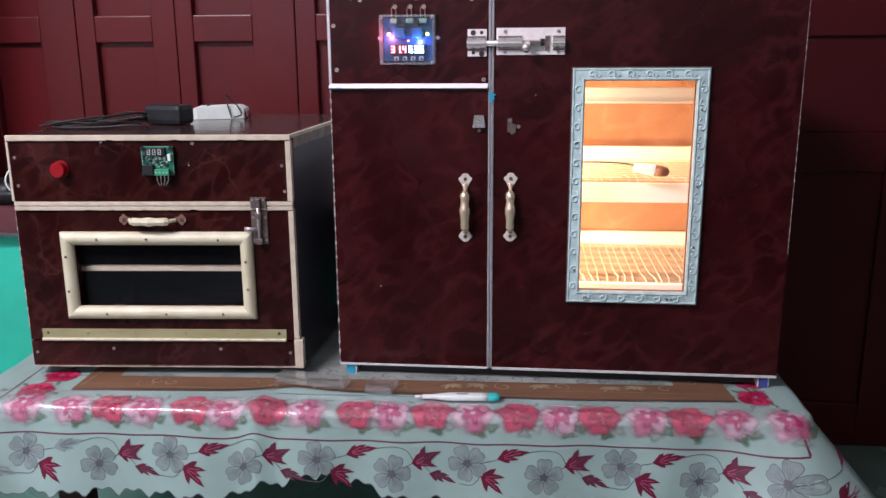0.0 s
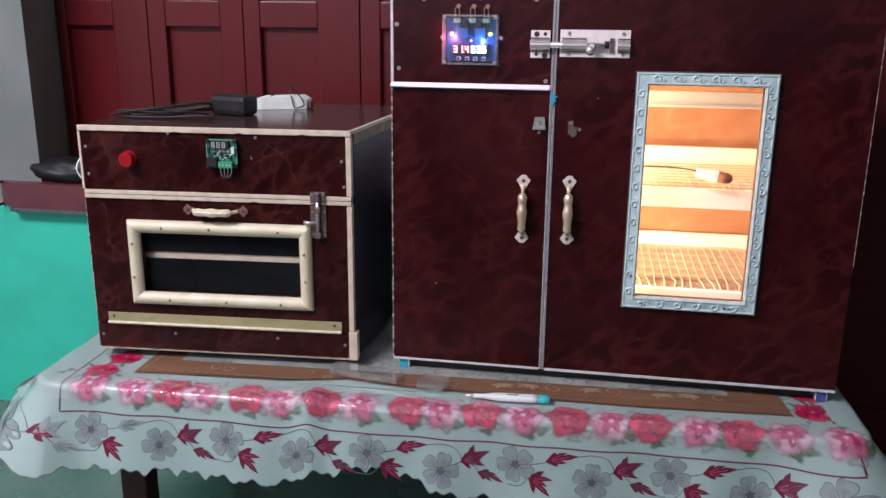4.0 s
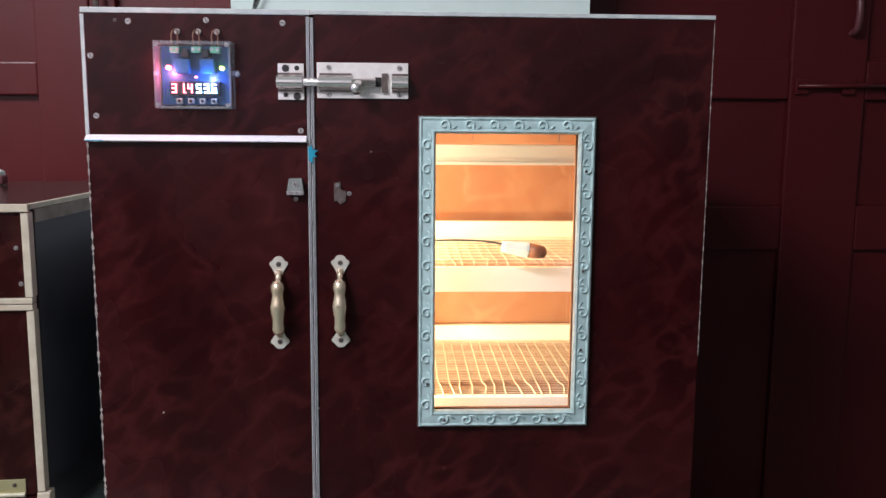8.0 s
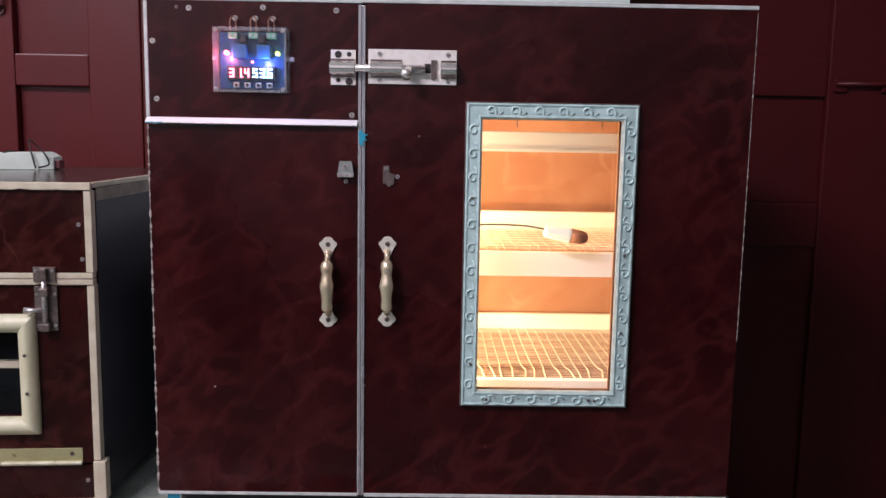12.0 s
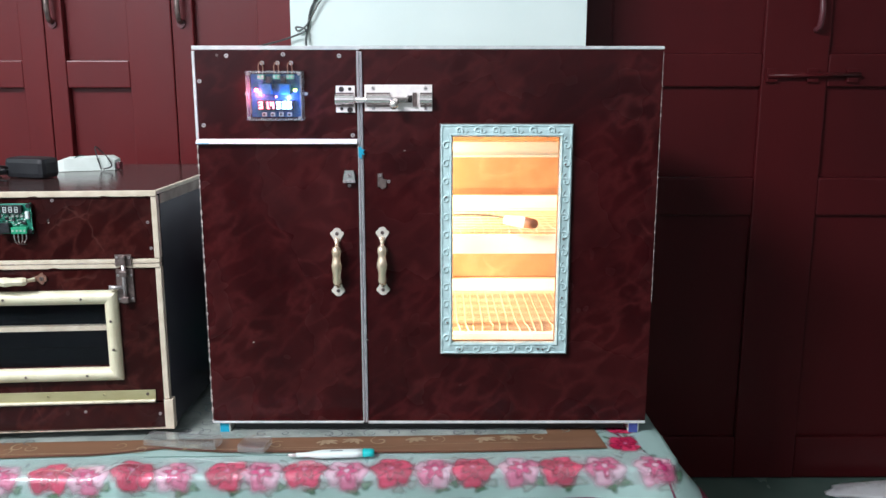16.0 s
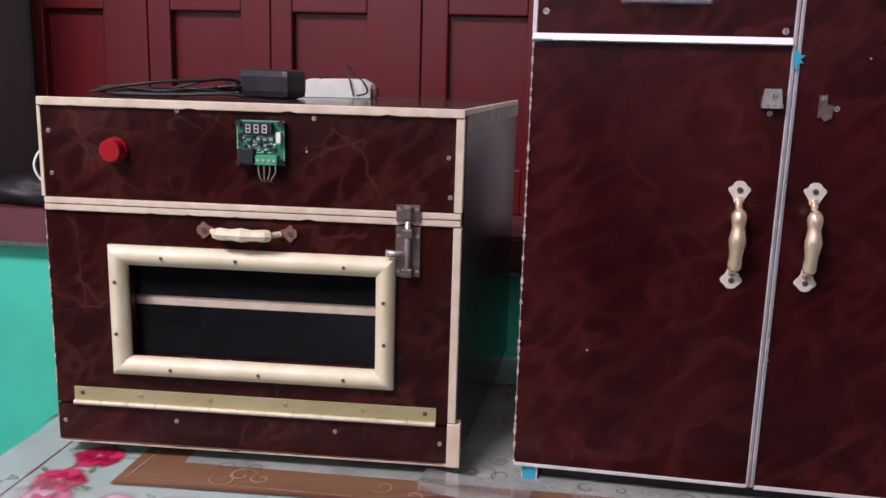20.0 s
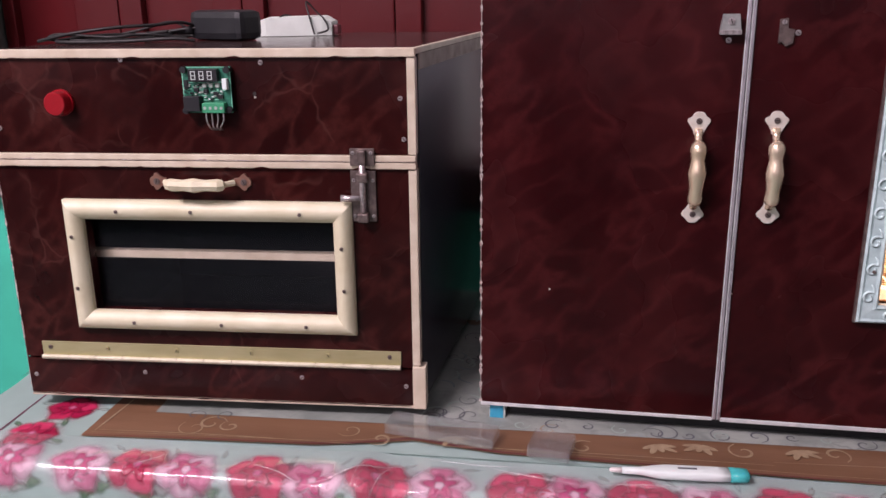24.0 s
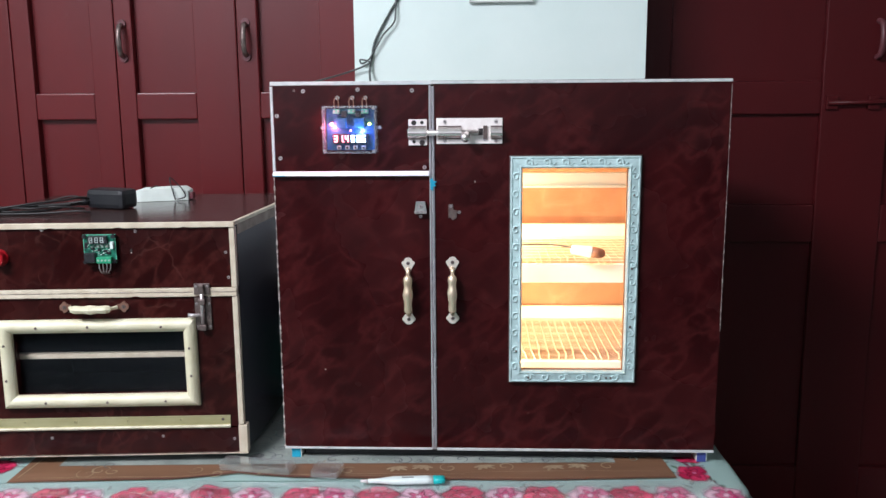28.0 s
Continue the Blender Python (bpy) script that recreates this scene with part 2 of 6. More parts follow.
M = {
    "laminate": laminate("laminate", (0.0200, 0.0020, 0.0029), (0.0380, 0.0042, 0.0051), (0.078, 0.0130, 0.0135), 0.24, 21.0, 0.092, 0.54, turn=-0.70),
    "laminate_small": laminate("laminate_small", (0.0160, 0.0021, 0.0024), (0.0305, 0.0040, 0.0037), (0.064, 0.0145, 0.0122), 0.23, 22.0, 0.088, 0.72, (0.105, 0.040, 0.033), 0.30, -0.80),
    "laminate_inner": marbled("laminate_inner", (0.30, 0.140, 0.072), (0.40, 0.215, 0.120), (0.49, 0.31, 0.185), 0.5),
    "inner_floor": grainy("inner_floor", (0.17, 0.066, 0.028), (0.11, 0.038, 0.017), 0.5, scale=20, wear=0.2, stretch=(0.3, 1, 1)),
    "black_side": grainy("black_side", (0.019, 0.018, 0.027), (0.030, 0.029, 0.040), 0.24, scale=12, wear=0.06, bump=0.03, level=0.8),
    "side_reflector": grainy("side_reflector", (0.46, 0.50, 0.53), (0.34, 0.38, 0.41), 0.4, scale=9, wear=0.12, stretch=(1, 1, 0.3)),
    "top_laminate": grainy("top_laminate", (0.034, 0.019, 0.018), (0.048, 0.026, 0.024), 0.17, scale=14, wear=0.06, bump=0.02),
    "white_trim": grainy("white_trim", (0.66, 0.68, 0.68), (0.5, 0.53, 0.54), 0.35, scale=60, wear=0.15),
    "cream_trim": grainy("cream_trim", (0.66, 0.59, 0.47), (0.54, 0.46, 0.35), 0.45, scale=45, wear=0.12),
    "cream_frame": grainy("cream_frame", (0.68, 0.65, 0.48), (0.58, 0.54, 0.37), 0.42, scale=26, wear=0.1, bump=0.15),
    "silver_frame": grainy("silver_frame", (0.56, 0.74, 0.745), (0.42, 0.58, 0.59), 0.42, 0.10, scale=90, wear=0.15, bump=0.2),
    "scroll_shade": grainy("scroll_shade", (0.16, 0.24, 0.26), (0.28, 0.38, 0.40), 0.4, 0.25, scale=200),
    "scroll_lit": grainy("scroll_lit", (0.66, 0.84, 0.845), (0.52, 0.68, 0.69), 0.36, 0.10, scale=90, wear=0.12),
    "polished_strip": grainy("polished_strip", (0.62, 0.60, 0.64), (0.44, 0.41, 0.45), 0.26, 0.55, scale=60, wear=0.08, bump=0.06, stretch=(1, 1, 0.15)),
    "dusty_trim": grainy("dusty_trim", (0.34, 0.28, 0.23), (0.20, 0.155, 0.13), 0.5, scale=30, wear=0.15),
    "chip": grainy("chip", (0.55, 0.50, 0.47), (0.25, 0.18, 0.16), 0.7, scale=400, fine=900),
    "steel": grainy("steel", (0.90, 0.85, 0.83), (0.82, 0.76, 0.74), 0.34, 0.0, scale=160, wear=0.10, bump=0.04),
    "steel_dark": grainy("steel_dark", (0.26, 0.20, 0.185), (0.13, 0.10, 0.095), 0.4, 0.7, scale=150),
    "antique": grainy("antique", (0.95, 0.80, 0.60), (0.84, 0.67, 0.47), 0.22, 0.72, scale=25, wear=0.08, bump=0.03),
    "rosette": grainy("rosette", (0.86, 0.82, 0.74), (0.74, 0.67, 0.58), 0.36, 0.35, scale=120, wear=0.12),
    "dull_brass": grainy("dull_brass", (0.40, 0.22, 0.16), (0.26, 0.13, 0.10), 0.4, 0.6, scale=90),
    "brass_pale": grainy("brass_pale", (0.60, 0.57, 0.44), (0.50, 0.47, 0.34), 0.5, 0.2, scale=60),
    "probe_tip": grainy("probe_tip", (0.24, 0.085, 0.035), (0.16, 0.055, 0.024), 0.5, scale=200),
    "brass": grainy("brass", (0.58, 0.54, 0.31), (0.46, 0.42, 0.22), 0.42, 0.6, scale=40, wear=0.1, stretch=(0.3, 1, 1)),
    "rod_steel": grainy("rod_steel", (0.92, 0.87, 0.84), (0.78, 0.73, 0.71), 0.15, 0.80, scale=120, wear=0.06, bump=0.05),
    "zinc": grainy("zinc", (0.40, 0.42, 0.41), (0.28, 0.30, 0.29), 0.38, 0.4, scale=150),
    "screw": grainy("screw", (0.62, 0.58, 0.58), (0.36, 0.32, 0.32), 0.35, 0.7, scale=300),
    "hole": grainy("hole", (0.02, 0.018, 0.018), (0.04, 0.03, 0.03), 0.6, scale=200),
    "shutter": grainy("shutter", (0.118, 0.0092, 0.0118), (0.096, 0.0074, 0.0098), 0.34, scale=7, fine=140, bump=0.10, wear=0.07, stretch=(1, 1, 0.35), level=0.45),
    "door_paint": grainy("door_paint", (0.074, 0.0080, 0.0100), (0.060, 0.0064, 0.0084), 0.38, scale=5, fine=120, bump=0.12, stretch=(1, 1, 0.35), level=0.30),
    "sill": grainy("sill", (0.15, 0.045, 0.055), (0.11, 0.035, 0.042), 0.34, scale=18, bump=0.06),
    "wall_white": grainy("wall_white", (0.80, 0.93, 0.90), (0.74, 0.88, 0.85), 0.7, scale=5, fine=180, bump=0.15),
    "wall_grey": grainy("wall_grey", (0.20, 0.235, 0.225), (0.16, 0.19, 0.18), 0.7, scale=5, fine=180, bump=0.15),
    "wall_teal": grainy("wall_teal", (0.014, 0.60, 0.43), (0.018, 0.50, 0.36), 0.55, scale=6, fine=160, bump=0.12),
    "wall_far": grainy("wall_far", (0.075, 0.07, 0.07), (0.05, 0.048, 0.048), 0.8, scale=4, fine=160, bump=0.1),
    "wall_dim": grainy("wall_dim", (0.20, 0.175, 0.165), (0.15, 0.13, 0.125), 0.8, scale=4, fine=160, bump=0.1),
    "wall_pale": grainy("wall_pale", (0.80, 0.79, 0.84), (0.74, 0.73, 0.78), 0.8, scale=4, fine=160, bump=0.1),
    "wall_room": grainy("wall_room", (0.64, 0.68, 0.66), (0.57, 0.61, 0.59), 0.75, scale=4, fine=160, bump=0.1),
    "ceiling": grainy("ceiling", (0.78, 0.79, 0.78), (0.72, 0.74, 0.73), 0.8, scale=4, fine=120, bump=0.1),
    "floor": grainy("floor", (0.14, 0.205, 0.18), (0.10, 0.155, 0.135), 0.26, scale=6, fine=90, bump=0.03),
    "wood": grainy("wood", (0.055, 0.016, 0.010), (0.03, 0.009, 0.006), 0.4, scale=14, stretch=(1, 1, 0.15)),
    "white_wood": grainy("white_wood", (0.90, 0.89, 0.85), (0.82, 0.79, 0.73), 0.5, scale=22, stretch=(0.2, 1, 1), bump=0.12),
    "wire": grainy("wire", (0.80, 0.72, 0.58), (0.66, 0.57, 0.45), 0.45, 0.2, scale=80),
    "black_plastic": grainy("black_plastic", (0.008, 0.009, 0.012), (0.016, 0.017, 0.02), 0.45, scale=60),
    "black_cable": grainy("black_cable", (0.010, 0.010, 0.011), (0.02, 0.018, 0.018), 0.5, scale=80),
    "grey_cable": grainy("grey_cable", (0.10, 0.12, 0.12), (0.06, 0.07, 0.07), 0.5, scale=80),
    "white_plastic": grainy("white_plastic", (0.74, 0.84, 0.82), (0.67, 0.77, 0.75), 0.3, scale=30, wear=0.06),
    "ledge_white": grainy("ledge_white", (0.90, 0.88, 0.90), (0.84, 0.82, 0.85), 0.28, scale=30, wear=0.06),
    "teal_plastic": grainy("teal_plastic", (0.02, 0.50, 0.50), (0.02, 0.42, 0.43), 0.3, scale=30, wear=0.06),
    "blue_tape": grainy("blue_tape", (0.02, 0.38, 0.56), (0.015, 0.30, 0.48), 0.4, scale=60),
    "violet_tape": grainy("violet_tape", (0.07, 0.10, 0.36), (0.05, 0.07, 0.28), 0.4, scale=60),
    "white_board": grainy("white_board", (0.80, 0.88, 0.83), (0.72, 0.80, 0.75), 0.5, scale=40),
    "red_plastic": grainy("red_plastic", (0.33, 0.006, 0.013), (0.27, 0.005, 0.010), 0.34, scale=40, wear=0.05),
    "pcb_green": grainy("pcb_green", (0.014, 0.19, 0.12), (0.008, 0.11, 0.075), 0.4, scale=420),
    "pcb_blue": grainy("pcb_blue", (0.010, 0.045, 0.17), (0.007, 0.075, 0.12), 0.35, scale=260),
    "relay": grainy("relay", (0.02, 0.12, 0.27), (0.015, 0.09, 0.21), 0.35, scale=90),
    "terminal": grainy("terminal", (0.16, 0.52, 0.34), (0.12, 0.44, 0.28), 0.4, scale=90),
    "terminal_dark": grainy("terminal_dark", (0.03, 0.34, 0.18), (0.02, 0.26, 0.13), 0.4, scale=90),
    "trace": grainy("trace", (0.16, 0.62, 0.42), (0.24, 0.70, 0.52), 0.4, scale=300),
    "solder": grainy("solder", (0.55, 0.62, 0.58), (0.35, 0.42, 0.38), 0.35, 0.4, scale=400),
    "glass_dark": clear("glass_dark", (0.80, 0.80, 0.98), 0.02, 0.003, 0.010),
    "glass": clear("glass", (0.95, 0.97, 0.97), 0.02, 0.015, 0.03),
    "acrylic": clear("acrylic", (0.88, 0.90, 0.95), 0.08, 0.12),
    "acrylic_front": clear("acrylic_front", (0.85, 0.88, 0.92), 0.05, 0.008, 0.015),
    "sheet_plastic": clear("sheet_plastic", (0.84, 0.83, 0.88), 0.08, 0.085),
    "crease_glint": clear("crease_glint", (0.95, 0.96, 0.97), 0.10, 0.22, 0.06),
    "clear_plastic": clear("clear_plastic", (0.86, 0.90, 0.89), 0.06, 0.030, 0.09),
    "cloth": grainy("cloth", (0.335, 0.482, 0.452), (0.285, 0.410, 0.385), 0.32, scale=9, fine=260, bump=0.10, coat=0.3),
    "brown_print": grainy("brown_print", (0.215, 0.112, 0.064), (0.165, 0.083, 0.046), 0.4, scale=25, stretch=(0.25, 1, 1)),
    "marble_print": marbled("marble_print", (0.22, 0.255, 0.235), (0.37, 0.405, 0.375), (0.12, 0.15, 0.13), 0.35, 14.0),
    "gold_print": grainy("gold_print", (0.38, 0.285, 0.18), (0.29, 0.20, 0.125), 0.4, scale=120),
    "red_print": grainy("red_print", (0.40, 0.010, 0.062), (0.30, 0.006, 0.042), 0.45, scale=60),
    "rose_print": grainy("rose_print", (0.58, 0.036, 0.115), (0.47, 0.018, 0.075), 0.45, scale=42),
    "pink_print": grainy("pink_print", (0.58, 0.17, 0.29), (0.50, 0.11, 0.22), 0.45, scale=60),
    "magenta_print": grainy("magenta_print", (0.46, 0.030, 0.15), (0.37, 0.018, 0.10), 0.45, scale=90),
    "pale_print": grainy("pale_print", (0.62, 0.32, 0.43), (0.64, 0.48, 0.56), 0.45, scale=42),
    "green_print": grainy("green_print", (0.055, 0.155, 0.085), (0.16, 0.27, 0.18), 0.45, scale=90),
    "mint_print": grainy("mint_print", (0.28, 0.38, 0.34), (0.35, 0.43, 0.40), 0.45, scale=90),
    "grey_print": grainy("grey_print", (0.195, 0.258, 0.260), (0.262, 0.328, 0.330), 0.45, scale=60),
    "dark_print": grainy("dark_print", (0.085, 0.095, 0.110), (0.13, 0.14, 0.155), 0.45, scale=60),
    "crimson_print": grainy("crimson_print", (0.158, 0.008, 0.034), (0.115, 0.008, 0.029), 0.45, scale=70),
    "plum_print": grainy("plum_print", (0.15, 0.016, 0.048), (0.11, 0.02, 0.045), 0.45, scale=70),
    "line_print": grainy("line_print", (0.17, 0.034, 0.070), (0.11, 0.030, 0.060), 0.45, scale=90),
    "led_red": glow("led_red", (1.0, 0.16, 0.18), 9.0),
    "digit_red": glow("digit_red", (1.0, 0.22, 0.30), 8.0),
    "digit_blue": glow("digit_blue", (0.50, 0.80, 1.0), 8.0),
    "led_yellow": glow("led_yellow", (0.75, 1.0, 0.16), 4.0),
    "bulb_glow": glow("bulb_glow", (1.0, 0.62, 0.26), 12.0),
    "tube_glow": glow("tube_glow", (0.88, 1.0, 0.97), 9.0),
}


def softened(name, source, most, fade):
    """A print whose ink thins out towards its outline, by the mesh's own "soft" value (0 on the outline)."""
    m = M[source].copy()
    m.name = name
    n, l = m.node_tree.nodes, m.node_tree.links
    at, rg, tr, mx = n.new("ShaderNodeAttribute"), n.new("ShaderNodeMapRange"), n.new("ShaderNodeBsdfTransparent"), n.new("ShaderNodeMixShader")
    at.attribute_name = "soft"
    rg.interpolation_type = "SMOOTHSTEP"
    rg.inputs["From Max"].default_value, rg.inputs["To Max"].default_value = fade, most
    l.new(at.outputs["Fac"], rg.inputs["Value"])
    l.new(rg.outputs["Result"], mx.inputs["Fac"])
    l.new(tr.outputs[0], mx.inputs[1])
    l.new(n["Principled BSDF"].outputs[0], mx.inputs[2])
    l.new(mx.outputs[0], n["Material Output"].inputs["Surface"])
    return m


for source, most, fade in (("red_print", 1.0, 0.55), ("rose_print", 1.0, 0.55), ("pink_print", 0.95, 0.75), ("pale_print", 0.92, 0.70), ("magenta_print", 1.0, 0.60), ("green_print", 0.9, 0.85), ("mint_print", 0.8, 0.85)):
    M["soft_" + source] = softened("soft_" + source, source, most, fade)
M["wash_print"] = softened("wash_print", "pink_print", 0.50, 0.8)


# ---- mesh helpers ----
def mesh_ob(name, bm, material, smooth=False):
    me = bpy.data.meshes.new(name)
    bmesh.ops.recalc_face_normals(bm, faces=bm.faces)
    bm.to_mesh(me)
    bm.free()
    if smooth:
        for f in me.polygons:
            f.use_smooth = True
    if material:
        me.materials.append(M[material])
    return new(name, me)


def part(name, bm, material, parent, label="", smooth=False):
    ob = mesh_ob(name, bm, material, smooth)
    ob.parent = parent
    if label:
        tagged(ob, label)
    return ob


# the small incubator and all on it stand turned a little on the table
SMALL = Matrix.Translation((-0.0625, -0.0126, 0.417)) @ Matrix.Rotation(0.070, 4, "Z") @ Matrix.Diagonal((0.9344, 1.0, 0.9732, 1.0)) @ Matrix.Translation((0.0625, 0.0, -0.4045))
# the table is not quite square to the large incubator either
TABLE = Matrix.Translation((0.1, -0.132, 0.0)) @ Matrix.Rotation(0.033, 4, "Z") @ Matrix.Translation((-0.1, 0.128, 0.0))


def thing(name, label, category, group="", stand=None):
    ob = new(name)
    if stand:
        ob.matrix_world = stand
    return tagged(ob, label, category, group)


def box(x0, x1, y0, y1, z0, z1, bevel=0.0, bm=None):
    own = bm is None
    bm = bm or bmesh.new()
    r = bmesh.ops.create_cube(bm, size=1.0, matrix=Matrix.Translation(((x0 + x1) / 2, (y0 + y1) / 2, (z0 + z1) / 2)) @ Matrix.Diagonal((x1 - x0, y1 - y0, z1 - z0, 1)))
    if bevel:
        edges = {e for v in r["verts"] for e in v.link_edges}
        bmesh.ops.bevel(bm, geom=list(edges), offset=bevel, segments=2, profile=0.6, affect="EDGES")
    return bm


def rod(path, radii, sides=8, bm=None, caps=True):
    """A round bar along the points of path; radii: one, or one a point."""
    bm = bm or bmesh.new()
    pts = [Vector(p) for p in path]
    radii = [radii] * len(pts) if isinstance(radii, (int, float)) else radii
    rings = []
    side = None
    for i, p in enumerate(pts):
        d = (pts[min(i + 1, len(pts) - 1)] - pts[max(i - 1, 0)]).normalized()
        if side is None:
            side = d.orthogonal().normalized()
        side = (side - d * side.dot(d)).normalized()
        up = d.cross(side)
        rings.append([bm.verts.new(p + radii[i] * (math.cos(a) * side + math.sin(a) * up)) for a in (2 * math.pi * k / sides for k in range(sides))])
    for a, b in zip(rings, rings[1:]):
        for k in range(sides):
            bm.faces.new((a[k], a[(k + 1) % sides], b[(k + 1) % sides], b[k]))
    if caps:
        bm.faces.new(rings[0][::-1])
        bm.faces.new(rings[-1])
    return bm


def curve_pts(pts, steps=8):
    """A smooth line through the points."""
    p = [Vector(q) for q in pts]
    out = []
    for i in range(len(p) - 1):
        a, b, c, d = p[max(i - 1, 0)], p[i], p[i + 1], p[min(i + 2, len(p) - 1)]
        for k in range(steps):
            t = k / steps
            out.append(0.5 * ((2 * b) + (c - a) * t + (2 * a - 5 * b + 4 * c - d) * t * t + (3 * b - a - 3 * c + d) * t ** 3))
    out.append(p[-1])
    return out


def disc_plate(outline, y0, y1, bm=None, bevel=0.0):
    """A flat plate with an outline in x and z, from y0 (front) to y1."""
    bm = bm or bmesh.new()
    front = [bm.verts.new((x, y0, z)) for x, z in outline]
    back = [bm.verts.new((x, y1, z)) for x, z in outline]
    bm.faces.new(front)
    bm.faces.new(back[::-1])
    n = len(outline)
    for i in range(n):
        bm.faces.new((front[i], back[i], back[(i + 1) % n], front[(i + 1) % n]))
    return bm


def lobed(cx, cz, r, lobes, depth, n=32, turn=0.0):
    return [(cx + r * (1 + depth * math.cos(lobes * a + turn)) * math.cos(a), cz + r * (1 + depth * math.cos(lobes * a + turn)) * math.sin(a)) for a in (2 * math.pi * k / n for k in range(n))]


def screw(parent, x, z, y, r=0.0032, material="screw"):
    """A domed screw head with a slot."""
    bm = disc_plate(lobed(x, z, r, 1, 0, 12), y - 0.0008, y)
    disc_plate(lobed(x, z, r * 0.7, 1, 0, 12), y - 0.0014, y - 0.0008, bm)
    s = part("screw", bm, material, parent)
    a = random.uniform(0, 3.1)
    bm = bmesh.new()
    vs = []
    for q, w in ((-1, -1), (1, -1), (1, 1), (-1, 1)):
        u, v = q * r * 0.68, w * r * 0.13
        vs.append(bm.verts.new((x + u * math.cos(a) - v * math.sin(a), y - 0.00155, z + u * math.sin(a) + v * math.cos(a))))
    bm.faces.new(vs)
    part("slot", bm, "hole", s)
    return s


def chipped(parent, x, z0, z1, y, width=0.0016, name="edge_band"):
    """The torn light edge of a laminate sheet, of uneven width."""
    bm = bmesh.new()
    n = int((z1 - z0) / 0.0022)
    rows = []
    for i in range(n + 1):
        z = z0 + (z1 - z0) * i / n
        w = width * (0.12 + (1.15 if noise.noise((x * 40, z * 130, 3)) > 0.06 else 0.12) * random.uniform(0.4, 1.2))
        rows.append([bm.verts.new((x - w / 2, y - 0.0006, z)), bm.verts.new((x + w / 2, y - 0.0006, z)), bm.verts.new((x + w / 2, y + 0.002, z)), bm.verts.new((x - w / 2, y + 0.002, z))])
    for a, b in zip(rows, rows[1:]):
        for k in range(4):
            bm.faces.new((a[k], a[(k + 1) % 4], b[(k + 1) % 4], b[k]))
    return part(name, bm, "chip", parent)


def mitre(x0, x1, z0, z1, w, profile):
    """Four mitred mouldings of width w round an opening, as outlines: each a list of rings. profile: (across 0..1, y)."""
    cs = [((x0, z0), (1, 1)), ((x1, z0), (-1, 1)), ((x1, z1), (-1, -1)), ((x0, z1), (1, -1))]
    bars = []
    for i in range(4):
        bm = bmesh.new()
        rings = []
        for (cx, cz), (sx, sz) in (cs[i], cs[(i + 1) % 4]):
            rings.append([bm.verts.new((cx + sx * w * a, y, cz + sz * w * a)) for a, y in profile])
        n = len(profile)
        for k in range(n):
            bm.faces.new((rings[0][k], rings[0][(k + 1) % n], rings[1][(k + 1) % n], rings[1][k]))
        bm.faces.new(rings[0][::-1])
        bm.faces.new(rings[1])
        bars.append(bm)
    return bars


# ---- room ----
WALL = 0.56
FLOOR = -0.03


def structure(name, bm, material, label, category):
    return tagged(mesh_ob(name, bm, material), label, category, kind="structure")


structure("floor", box(-2.4, 2.6, -2.4, 1.05, FLOOR - 0.1, FLOOR), "floor", "glossy grey-green polished stone floor", "floor")
structure("ceiling", box(-2.4, 2.6, -2.4, 1.05, 2.75, 2.85), "ceiling", "plain white painted ceiling", "ceiling")
structure("wall_west", box(-2.5, -2.4, -2.4, 1.05, FLOOR, 2.75), "wall_room", "pale green painted side wall", "wall")
# out of view; coloured dull so less light bounces onto door and floor
structure("wall_east", box(2.6, 2.7, -2.4, 1.05, FLOOR, 2.75), "wall_dim", "unseen brown-grey side wall, dulled to cut bounce light", "wall")
# out of view; split dark and pale to set what the glossy fronts reflect
structure("wall_south_lower", box(-2.4, 2.6, -2.5, -2.4, FLOOR, 0.80), "wall_far", "dark grey lower wall, unseen, toned for reflections", "wall")
structure("wall_south", box(-2.4, 2.6, -2.5, -2.4, 0.80, 2.75), "wall_pale", "pale upper wall, unseen, toned for reflections", "wall")

# the wall with the window niche and the doorway; lower part teal, upper part pale
bm = box(-2.4, 0.676, WALL, 0.80, FLOOR, 0.508)
structure("wall_north_lower", bm, "wall_teal", "bright teal painted lower wall below the window sill", "wall")
# this part is darker than the rest of the upper wall
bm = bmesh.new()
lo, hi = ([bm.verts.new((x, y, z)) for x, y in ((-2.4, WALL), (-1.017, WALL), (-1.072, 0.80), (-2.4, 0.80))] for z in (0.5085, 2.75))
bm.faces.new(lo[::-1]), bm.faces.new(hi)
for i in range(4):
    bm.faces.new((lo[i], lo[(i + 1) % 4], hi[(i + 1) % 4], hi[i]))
structure("wall_north_west", bm, "wall_grey", "grey-green wall beside the window", "wall")
bm = box(0.052, 0.676, WALL, 0.80, 0.508, 2.75)
box(-1.016, 0.052, WALL, 0.80, 1.95, 2.75, bm=bm)
box(0.676, 1.84, WALL, 0.80, 2.10, 2.75, bm=bm)
box(1.84, 2.6, WALL, 0.80, FLOOR, 2.75, bm=bm)
structure("wall_north", bm, "wall_white", "pale mint white painted wall", "wall")
structure("wall_north_behind", box(-1.2, 2.6, 0.92, 1.02, FLOOR, 2.75), "wall_room", "plain wall closing the openings", "wall")

# sill slab with a rounded end
out = [(-1.068, WALL + 0.23), (0.051, WALL + 0.23), (0.051, WALL - 0.030)]
out += [(-1.085 + 0.045 * math.cos(a), WALL + 0.015 + 0.045 * math.sin(a)) for a in (math.radians(270 - 90 * k / 6) for k in range(7))]
out += [(-1.13, WALL - 0.0005), (-1.016, WALL - 0.0005)]
bm = bmesh.new()
lo, hi = [bm.verts.new((x, y, 0.5110)) for x, y in out], [bm.verts.new((x, y, 0.5720)) for x, y in out]
bm.faces.new(lo), bm.faces.new(hi)
